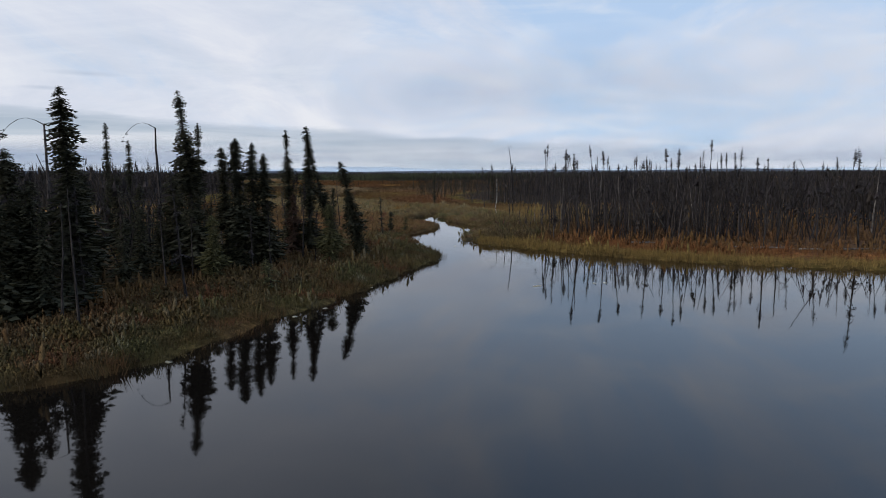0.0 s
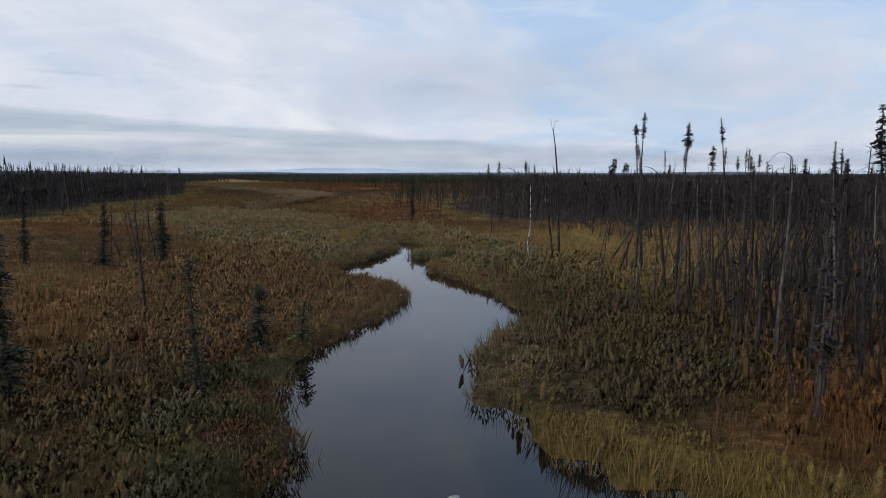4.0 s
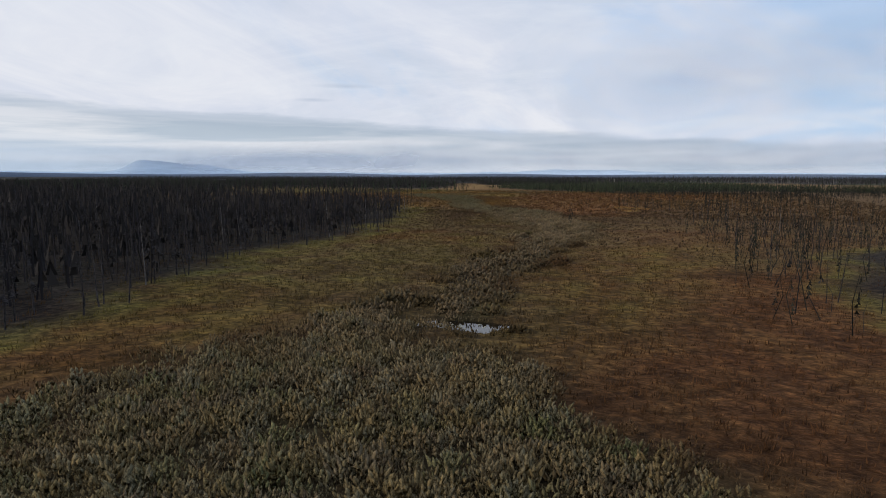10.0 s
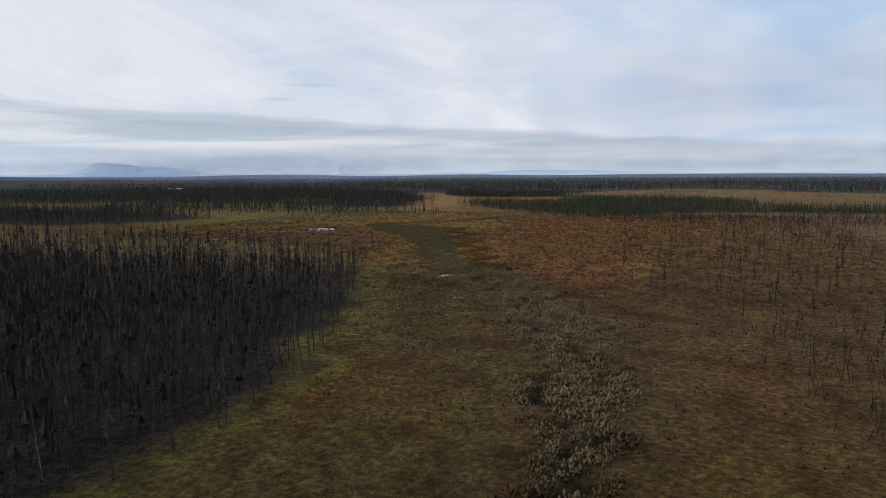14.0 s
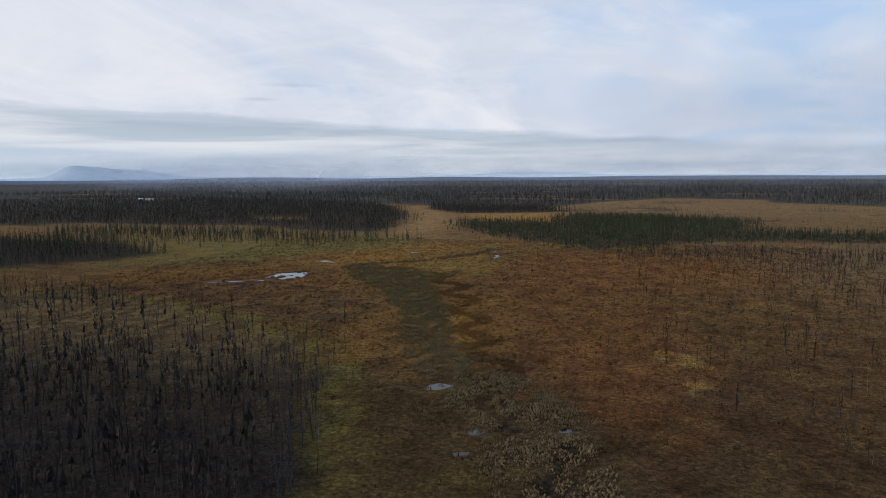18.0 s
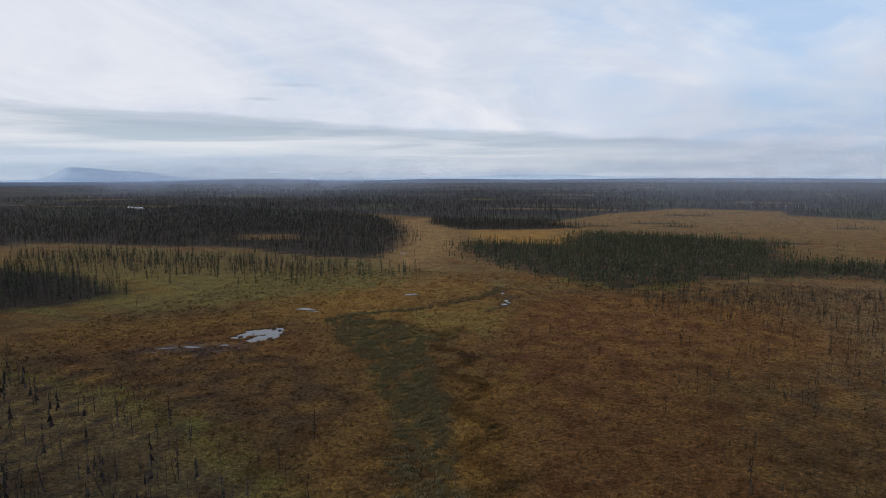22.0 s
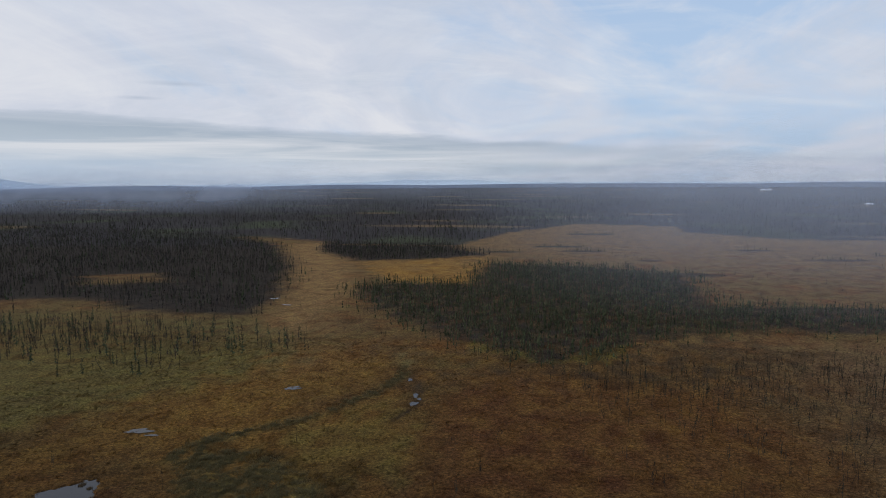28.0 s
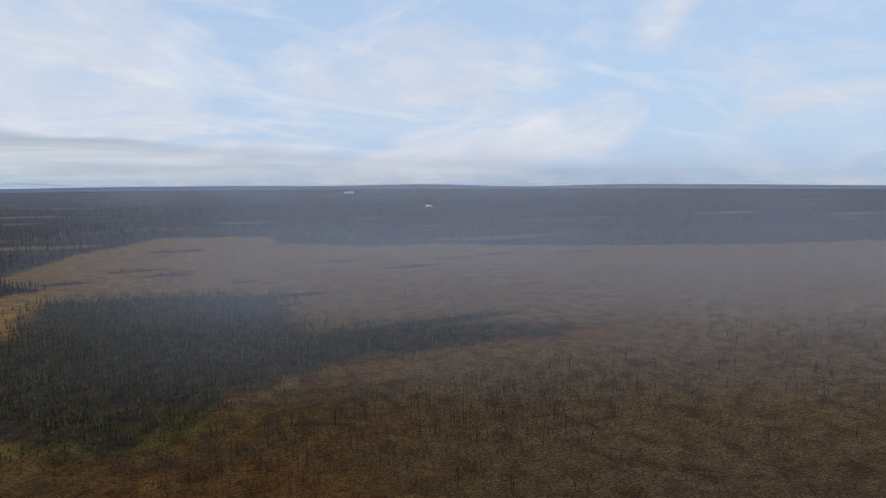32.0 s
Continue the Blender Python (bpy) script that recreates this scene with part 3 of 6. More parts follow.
BENDS = meander(CREEK, 1.3, 3.6, 12)


def creek(X, Y):
    return line_distance(BENDS, X, Y) + 0.3 * wave(X, Y, 4, 2)


def willow(X, Y):
    d = np.minimum(line_distance(WILLOW_BELT, X, Y), line_distance(WILLOW_ARM, X, Y))
    shrubby = np.minimum(signed(WILLOW_NEAR, X, Y), signed(WILLOW_LOBE, X, Y))
    d = np.minimum(d, shrubby + 1.2)
    patch = np.clip(0.75 + 0.8 * wave(X, Y, 13, 6) + 0.6 * wave(X, Y, 5, 7), 0.04, 1)
    rim = soft(signed(RIVER, X, Y) - 3.5, 2)
    full = 0.8 * soft(shrubby + 1, 2.5)
    strip = 0.32 * soft(signed([(-29, 112), (-21, 116), (-9, 120), (-6, 114), (-14, 110), (-24, 107)], X, Y), 3)
    return np.maximum(strip, soft(d + 1.6 * wave(X, Y, 16, 6), 3.5) * np.maximum(np.maximum(patch, rim), full))


def blend(c, other, f):
    return c + (np.asarray(other) - c) * np.clip(f, 0, 1)[..., None]


def palette(X, Y, plants=False):
    """The colour of the plants that cover the ground, with painted shade and view-fitted brightness."""
    w1, w2, w3 = wave(X, Y, 60, 8), wave(X, Y, 23, 9), wave(X, Y, 9, 10)
    c = np.zeros((*np.shape(X), 3)) + (0.076, 0.046, 0.020)
    c = blend(c, (0.098, 0.042, 0.014), 0.5 * w1 + 0.35 * w2)
    c = blend(c, (0.080, 0.060, 0.021), 0.05 - 0.45 * w1 + 0.3 * w3)
    c = blend(c, (0.046, 0.027, 0.012), (0.72 + 0.3 * w2) * soft(230 - Y, 60) * soft(Y - 395 - 0.25 * X + 30 * w1, 60))
    c = blend(c, (0.108, 0.070, 0.040), (0.65 + 0.3 * w2) * soft(-X + 10, 80) * soft(330 - Y, 60) * soft(Y - 560, 50))
    c = blend(c, (0.062, 0.035, 0.015), (0.5 + 0.3 * w3) * soft(-X - 20, 22) * soft(112 - Y, 26) * soft(Y - 380, 80))
    for p in GOLD:
        c = blend(c, (0.165, 0.088, 0.022), 0.85 * soft(signed(p, X, Y) + 7 * w2, 16))
    for p in RED:
        c = blend(c, (0.100, 0.044, 0.016), 0.8 * soft(signed(p, X, Y) + 6 * w2, 16))
    for p, tone, f in SWARDS:
        c = blend(c, tone, f * soft(signed(p, X, Y) + 8 * w2 + 3 * w3, 14))
    meadow = soft(850 - Y + 60 * w1, 260) * soft(-X - 250, 120)
    c = blend(c, (0.102, 0.063, 0.029), 0.85 * meadow)
    c = blend(c, (0.070, 0.048, 0.030), 0.75 * meadow * np.clip(1.2 * wave(X * 0.4, Y, 45, 46) + 0.6 * w2, 0, 1))
    c = blend(c, (0.140, 0.084, 0.036), 0.8 * soft(line_distance([(-150, 520, 12), (-180, 600, 14), (-190, 680, 22), (-235, 800, 28), (-290, 960, 20)], X, Y), 24))
    c = blend(c, (0.140, 0.072, 0.019), 0.55 * soft(330 - Y, 80) * soft(X - 40, 80) * soft(Y - 560, 40) * (0.6 + 0.6 * w2))
    c = blend(c, (0.046, 0.028, 0.013), 0.85 * soft(signed([(-14, 82), (-36, 82), (-52, 100), (-40, 110), (-26, 104), (-18, 94)], X, Y) + 2 * w3, 8))
    for p in ([(-24, 142), (-8, 150), (-6, 190), (-12, 210), (-24, 196), (-26, 170)], [(-40, 134), (-58, 140), (-56, 175), (-52, 215), (-42, 215), (-38, 180), (-37, 150)], [(-60, 250), (-52, 236), (-46, 246), (-54, 268)]):
        c = blend(c, (0.088, 0.064, 0.017), 0.6 * soft(signed(p, X, Y) + 6 * w2, 14) * (0.8 + 0.5 * w3))
    c = blend(c, (0.088, 0.038, 0.015), 0.75 * soft(signed([(-20, 132), (-12, 146), (-9, 176), (4, 186), (12, 166), (8, 136), (-4, 126)], X, Y) + 3 * w2, 9))
    wl = willow(X, Y)
    if plants:
        k1, k2, k3 = wave(X, Y, 4.2, 17), wave(X, Y, 7, 18), wave(X, Y, 2.6, 35)
        near = np.zeros((*np.shape(X), 3)) + (0.115, 0.082, 0.036)
        near = blend(near, (0.086, 0.060, 0.034), 0.9 * np.clip(k1 + 0.15, 0, 1))
        near = blend(near, (0.066, 0.076, 0.030), 0.75 * np.clip(k2 - 0.1, 0, 1))
        near = blend(near, (0.112, 0.096, 0.058), 0.85 * np.clip(k3 + 0.1, 0, 1))
        near = blend(near, (0.094, 0.054, 0.023), 0.8 * soft(signed([(-2, 52), (-1, 80), (-6, 82), (-14, 92), (-40, 90), (-40, 50)], X, Y) + 2 * k2, 5))
        near = blend(near, (0.090, 0.030, 0.022), 0.8 * np.clip(2 * k3 - 1.0, 0, 1) * (Y < 84))
        # shrubs lightened past y 110, darkened on the east bank, to fit the view
        near = near * (0.92 + 0.26 * soft(110 - Y, 10) - 0.28 * soft(4 - X, 4) * soft(Y - 84, 8))[..., None]
        c = blend(c, near, np.minimum(1, 1.3 * wl))
        c = blend(c, (0.156, 0.106, 0.056), 0.85 * wl * soft(138 - Y, 20) * soft(Y - 300, 60))
        c = blend(c, (0.100, 0.083, 0.040), 0.7 * wl * soft(280 - Y, 40))
    else:
        # ground under the willows painted dark, for the shaded gaps between shrubs
        c = blend(c, (0.056, 0.043, 0.024), 0.85 * wl * soft(Y - 300, 60))
        # creek bed painted near black for the dark gaps along it
        c = blend(c, (0.016, 0.012, 0.009), soft(creek(X, Y), 0.9))
    c = blend(c, (0.104, 0.086, 0.036), 0.7 * wl * soft(345 - Y, 40))
    for x, y, r in ((-26.0, 321.8, 2), (-26.0, 305.1, 1.4), (-30, 326, 1.2)):
        c = blend(c, (0.19, 0.135, 0.045), 0.9 * soft(np.hypot(X - x, (Y - y) * 0.6) - r + 2 * w3, 2))
    # mossy yellow-green rim of the woods, litter under them
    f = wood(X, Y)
    rim = (4 * f * (1 - f) * (0.25 + (Y > 115)) + 0.7 * soft(signed(BURN_LEFT, X, Y) - 7, 14) * (1 - f)) * (X < 25)
    c = blend(c, (0.125, 0.100, 0.022), 0.75 * rim * (0.6 + 0.6 * w3) * (Y < 560))
    if not plants:
        # litter darkened to paint in the shade of the dense trees
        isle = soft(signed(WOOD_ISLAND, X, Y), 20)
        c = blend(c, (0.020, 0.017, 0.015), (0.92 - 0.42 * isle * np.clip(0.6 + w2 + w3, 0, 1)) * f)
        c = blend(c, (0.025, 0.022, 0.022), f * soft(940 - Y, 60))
        c = blend(c, (0.036, 0.040, 0.022), 0.8 * f * np.clip(wave(X, Y, 300, 19) - 0.1, 0, 1) * (Y > 900))
        c = blend(c, (0.115, 0.075, 0.040), 0.7 * f * np.clip(3 * wave(X * 0.35, Y, 190, 20) - 2.0, 0, 1) * (Y > 1000))
        # mud greyed, its wet sheen put into the colour
        c = blend(c, (0.082, 0.060, 0.052), 0.6 * soft(line_distance(MUD, X, Y) + 4 * w3, 5))
    if not plants:
        c = blend(c, (0.030, 0.020, 0.014), 0.8 * soft(line_distance([(-103, 462, .8), (-98, 474, 1.2), (-97, 490, 1.4), (-101, 503, .8), (-112, 520, .6)], X, Y) + 1.2 * w3, 2))
    # zones darkened in their colour to fit how they look on the flight
    c = c * (1 - 0.14 * soft(108 - Y, 20) * soft(Y - 225, 50))[..., None]
    c = c * (1 - 0.25 * soft(4 - X, 3) * soft(Y - 74, 6) * soft(50 - Y, 6) * soft(X - 13, 4))[..., None]
    c = c * (1 - 0.12 * soft(225 - Y, 40) * soft(Y - 430, 50))[..., None]
    c = c * (1 - 0.2 * soft(335 - Y, 50) * soft(Y - 540, 60))[..., None]
    c = c * (1 - 0.25 * soft(X + 175 + 25 * w2, 60) * soft(340 - Y, 40) * soft(Y - 470, 60))[..., None]
    thin = soft(signed(BURN_LEFT, X, Y), 8) * soft(290 - Y, 60)
    c = blend(c, (0.086, 0.056, 0.021), 0.9 * thin * (0.65 + 0.5 * w3))
    bw = soft(signed(BURN_WEST, X, Y) - 2, 6)
    c = blend(c, (0.062, 0.042, 0.020), 0.8 * bw * (0.85 + 0.3 * w3))
    be = soft(signed(BURN_EAST, X, Y) + 0.5, 4) * soft(Y - 72, 8)
    c = blend(c, (0.050, 0.027, 0.014), 0.75 * be)
    c = blend(c, (0.105, 0.076, 0.028), 0.75 * soft(line_distance([(14, 78, 6), (20, 92, 8), (19, 106, 8)], X, Y), 8) * (0.7 + 0.4 * w3))
    # shore: tall straw on the east bank, russet shrubs behind it
    e = line_distance(SHORE_E[24:], X, Y)
    east = (X > 2) & (Y > 28) & (Y < 62)
    c = blend(c, (0.088, 0.037, 0.014), east * soft(11 - X, 4) * soft(np.abs(e - 5.5) - 3.2, 3) * (0.75 + 0.4 * w3))
    c = blend(c, (0.105, 0.074, 0.024), east * soft(np.abs(e - 1.4) - 1.2, 1.4))
    s = signed(RIVER, X, Y)
    west = (X < 2) & (Y < 62)
    c = blend(c, (0.052, 0.052, 0.022), west * soft(np.abs(s - 1.6) - 1.4, 2.0) * (0.7 + 0.5 * w3))
    if plants:
        v = west * soft(s - 9, 6)
        k1, k2, k3 = wave(X, Y, 3.1, 41), wave(X, Y, 4.7, 42), wave(X, Y, 1.9, 43)
        c = blend(c, (0.050, 0.050, 0.020), 0.8 * v * np.clip(k1 + 0.1, 0, 1))
        c = blend(c, (0.082, 0.036, 0.018), 0.85 * v * np.clip(k2, 0, 1))
        c = blend(c, (0.110, 0.098, 0.066), 0.8 * v * np.clip(1.5 * k3 - 0.7, 0, 1))
        c = blend(c, (0.028, 0.022, 0.013), 0.7 * v * np.clip(-k3 - 0.1, 0, 1))
    moss = soft(signed([(-430, 500), (-300, 505), (-255, 470), (-258, 425), (-215, 440), (-165, 500), (-150, 560), (-200, 590), (-300, 615), (-430, 620)], X, Y) + 10 * w2, 24)
    c = blend(c, (0.076, 0.062, 0.023), 0.7 * moss * (1 - 0.8 * f) * (0.75 + 0.5 * w3))
    # lighter bands stand in for ground looking brighter at a grazing view
    c = c * (1 + 0.35 * (1 - (0.95 * np.minimum(1, 1.3 * wl) if plants else 0)) * soft(56 - Y, 20) * soft(Y - 118, 24))[..., None]
    return np.clip(c * (0.93 - 0.12 * soft(125 - Y, 30) * soft(Y - 200, 50) + 0.10 * soft(205 - Y, 40) - 0.10 * soft(270 - Y, 40) - 0.08 * soft(440 - Y, 80))[..., None], 0.005, 1)


def height(X, Y):
    h = 0.10 + 0.07 * wave(X, Y, 6, 11) + 0.05 * wave(X, Y, 2.4, 12)
    d = water_edge(X, Y)
    return h - 0.85 * soft(d, 0.9) - 0.45 * soft(creek(X, Y), 0.8)


WATER_Z = -0.10


# ---- ground and water ----
def build_ground():
    xs = np.concatenate([-np.geomspace(4900, 205, 62), np.arange(-200, -181, 1.6), np.arange(-181, -155, 0.7), np.arange(-155, -48, 2.0), np.arange(-48, 34, 1.25), np.arange(34, 140, 3.5), np.geomspace(145, 4900, 70)])
    ys = np.concatenate([-np.geomspace(400, 8, 24), np.arange(-6, 110, 1.2), np.arange(110, 330, 2.0), np.arange(330, 396, 1.6), np.arange(396, 422, 0.7), np.arange(422, 430, 1.6), np.arange(431, 1000, 5.0), np.geomspace(1010, 4950, 90)])
    X, Y = np.meshgrid(xs, ys)
    Z = height(X, Y)
    far = np.hypot(X, Y)
    Z = np.where(far > 900, 0.0, Z)
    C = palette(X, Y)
    nx, ny = len(xs), len(ys)
    i = np.arange(nx * ny).reshape(ny, nx)
    Q = np.stack([i[:-1, :-1], i[:-1, 1:], i[1:, 1:], i[1:, :-1]], -1).reshape(-1, 4)
    V = np.stack([X, Y, Z], -1).reshape(-1, 3)
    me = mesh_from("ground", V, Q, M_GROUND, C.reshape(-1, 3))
    me.polygons.foreach_set("use_smooth", np.ones(len(Q), bool))
    tagged(new("ground", me), "boggy ground of rust, gold and olive sedge and moss", "ground", kind="structure")


def sheet(name, x0, y0, x1, y1, label):
    V = [(x0, y0, WATER_Z), (x1, y0, WATER_Z), (x1, y1, WATER_Z), (x0, y1, WATER_Z)]
    tagged(new(name, mesh_from(name, V, [(0, 1, 2, 3)], M_WATER)), label, "water", kind="structure")


build_ground()
sheet("river_water", -260, -390, 300, 110, "dark still river water mirroring the cloudy sky")
for x, y, a, b in POOLS[:6]:
    sheet("pool_water", x - a - 1.2, y - b - 1.2, x + a + 1.2, y + b + 1.2, "small pool of dark bog water in the creek")
sheet("pond_water", -202, 372, -150, 428, "small bright pond in the open bog")


def puddle(x, y, a, b, turn, seed):
    """A shallow pool lying in the sedge, with a ragged rim."""
    g = np.random.default_rng(seed)
    q = np.arange(26) * 2 * np.pi / 26
    r = 1 + 0.28 * np.sin(2 * q + g.uniform(0, 6)) + 0.2 * np.sin(3 * q + g.uniform(0, 6)) + 0.12 * np.sin(7 * q + g.uniform(0, 6))
    V = np.vstack([[(0, 0, 0)], np.stack([a * r * np.cos(q), b * r * np.sin(q), 0 * q], 1)])
    T = [(0, i + 1, (i + 1) % 26 + 1) for i in range(26)]
    ob = tagged(new("pool_water", mesh_from("pool_water", V, T, M_WATER)), "shallow pool of bog water lying in the sedge", "water", kind="structure")
    ob.matrix_basis = pose(x, y, 0.26, 0, 0, turn)


for i, p in enumerate(((-97.8, 478.5, 1.0, 2.4, -6), (-98.4, 486.5, 1.0, 1.8, 10), (-96.6, 483, 0.5, 1.2, 20), (-103, 503, 0.6, 2.2, 15), (-210.5, 650.5, 2.4, 2.0, 30), (-196, 632, 2.6, 1.0, -20), (-142, 490, 3.4, 1.4, 25),
                       (-173.5, 449, 4.0, 1.5, 20), (-168, 446.5, 1.8, 0.7, 15), (-180, 388.5, 3.4, 0.8, 18), (-187, 385, 2.2, 0.6, 35), (-171.5, 393, 1.6, 0.6, 30))):
    puddle(*p, 600 + i)


# ---- low plants ----
def tuft(n, h, spread, width, seed):
    """A tuft of leaning grass blades, one long triangle each."""
    g = np.random.default_rng(seed)
    V, T = [], []
    for i in range(n):
        a, r = g.uniform(0, 6.28), spread * math.sqrt(g.uniform(0, 1))
        x, y = r * math.cos(a), r * math.sin(a)
        hh, b, q = h * g.uniform(0.6, 1.1), g.uniform(0.05, 0.5) * h, g.uniform(0, 6.28)
        w = width * g.uniform(0.6, 1.3)
        k = len(V)
        V += [(x - w * math.cos(q), y - w * math.sin(q), 0), (x + w * math.cos(q), y + w * math.sin(q), 0), (x + b * math.cos(a), y + b * math.sin(a), hh)]
        T += [(k, k + 1, k + 2)]
    return np.array(V), np.array(T)


def shrub(stems, leaves, h, spread, size, seed, thin=0.2):
    """A low rounded shrub: upright sprigs, each set with small narrow leaves pointing up and out."""
    g = np.random.default_rng(seed)
    V, T = [], []
    for i in range(stems):
        a, q = i * 2.4 + g.uniform(0, 0.8), math.sqrt((i + 0.5) / stems)
        x, y, hh = spread * q * math.cos(a), spread * q * math.sin(a), h * (1.05 - 0.72 * q * q) * g.uniform(0.8, 1.12)
        for j in range(leaves):
            f = 0.66 + 0.34 * (j + g.uniform(0, 1)) / leaves
            b, s = j * 2.4 + g.uniform(0, 1), size * g.uniform(0.7, 1.3) * (1.25 - 0.5 * f)
            px, py, pz = x * (0.55 + 0.45 * f), y * (0.55 + 0.45 * f), hh * f - 0.5 * s
            ox, oy = math.cos(b), math.sin(b)
            px, py = px + ox * s * .1, py + oy * s * .1
            k = len(V)
            V += [(px - oy * s * thin, py + ox * s * thin, pz), (px + oy * s * thin, py - ox * s * thin, pz), (px + ox * s * .55, py + oy * s * .55, pz + s)]
            T += [(k, k + 1, k + 2)]
    return np.array(V), np.array(T)


def plume_shrub(plumes, leaves, h, spread, size, seed, fat=0.6):
    """A low domed shrub: many upright sprigs, each a ragged twiggy core set with small leaves that stand up and out."""
    g = np.random.default_rng(seed)
    V, T = [], []
    for i in range(plumes):
        a, q = i * 2.4 + g.uniform(0, 0.7), math.sqrt((i + 0.3) / plumes)
        x, y = spread * q * math.cos(a), spread * q * math.sin(a)
        top = h * (1.12 - 0.7 * q * q) * g.uniform(0.76, 1.16)
        lx, ly = x * 0.4 + g.normal(0, 0.07), y * 0.4 + g.normal(0, 0.07)
        k, n = len(V), 3
        for z, r, f in ((top - 3.4 * size, 0.9, 0.3), (top - 1.4 * size, 1.0, 0.75)):
            turn = g.uniform(0, 6.28)
            for j in range(n):
                b, rr = turn + j * 6.283 / n, fat * size * r * g.uniform(0.55, 1.35)
                V.append((x + lx * f + rr * math.cos(b), y + ly * f + rr * math.sin(b), z + size * g.uniform(-0.6, 0.6)))
        V.append((x + lx, y + ly, top))
        for j in range(n):
            c, d = k + j, k + (j + 1) % n
            T += [(c, d, d + n), (c, d + n, c + n), (c + n, d + n, k + 2 * n)]
        for j in range(leaves):
            f, b = (j + g.uniform(0, 1)) / leaves, j * 2.4 + g.uniform(0, 0.9)
            z, l = top - size * (2.6 - 2.9 * f), size * g.uniform(0.7, 1.2)
            r = fat * size * (1.05 - 0.85 * f)
            ox, oy, w, out = math.cos(b), math.sin(b), l * 0.22, l * (0.6 - 0.4 * f)
            px, py, pz = x + lx * f + ox * r, y + ly * f + oy * r, z - 0.45 * l
            k = len(V)
            V += [(px - oy * w, py + ox * w, pz), (px + oy * w, py - ox * w, pz), (px + ox * out, py + oy * out, pz + l * 0.85)]
            T += [(k, k + 1, k + 2)]
    return np.array(V), np.array(T)


def spots(n, x0, x1, y0, y1, chance, seed):
    g = np.random.default_rng(seed)
    X, Y = g.uniform(x0, x1, n), g.uniform(y0, y1, n)
    keep = g.uniform(0, 1, n) < chance(X, Y)
    return X[keep], Y[keep], g


def lay(name, proto, X, Y, g, smin, smax, mat, label, cat, mul=1.0, colour=None, sink=0.03, swell=0.0):
    if not len(X):
        return
    C = palette(X, Y, True) * mul if colour is None else np.tile(colour, (len(X), 1))
    C = C * g.uniform(0.82, 1.2, (len(X), 1))
    P, F, C = scatter(proto, X, Y, height(X, Y) - sink, g.uniform(smin, smax, len(X)) * (1 + swell * wave(X, Y, 2.6, 44)) * (1 if not swell else 0.42 + 0.58 * np.clip(water_edge(X, Y) / 3, 0, 1)) * (1 - 0.28 * soft(Y - 78, 8) * (swell > 0)), g.uniform(0, 6.28, len(X)), colours=C)
    tagged(new(name, mesh_from(name, P, F, mat, C)), label, cat, kind="stuff")


def dry(X, Y, m=0.1):
    return water_edge(X, Y) > m


def open_bog(X, Y):
    return dry(X, Y) * (1 - 0.85 * np.minimum(1, 1.2 * willow(X, Y))) * (1 - 0.6 * wood(X, Y)) * (1 - 0.8 * ((X < 2) & (Y < 60)))


def near_path(X, Y):
    """Density falls off away from the line of flight."""
    line = [(0, 0), (0, 70), (-8, 94), (-28, 147), (-58, 245), (-64, 330)]
    return np.exp(-np.maximum(0, line_distance(line, X, Y) - 8) / 22)


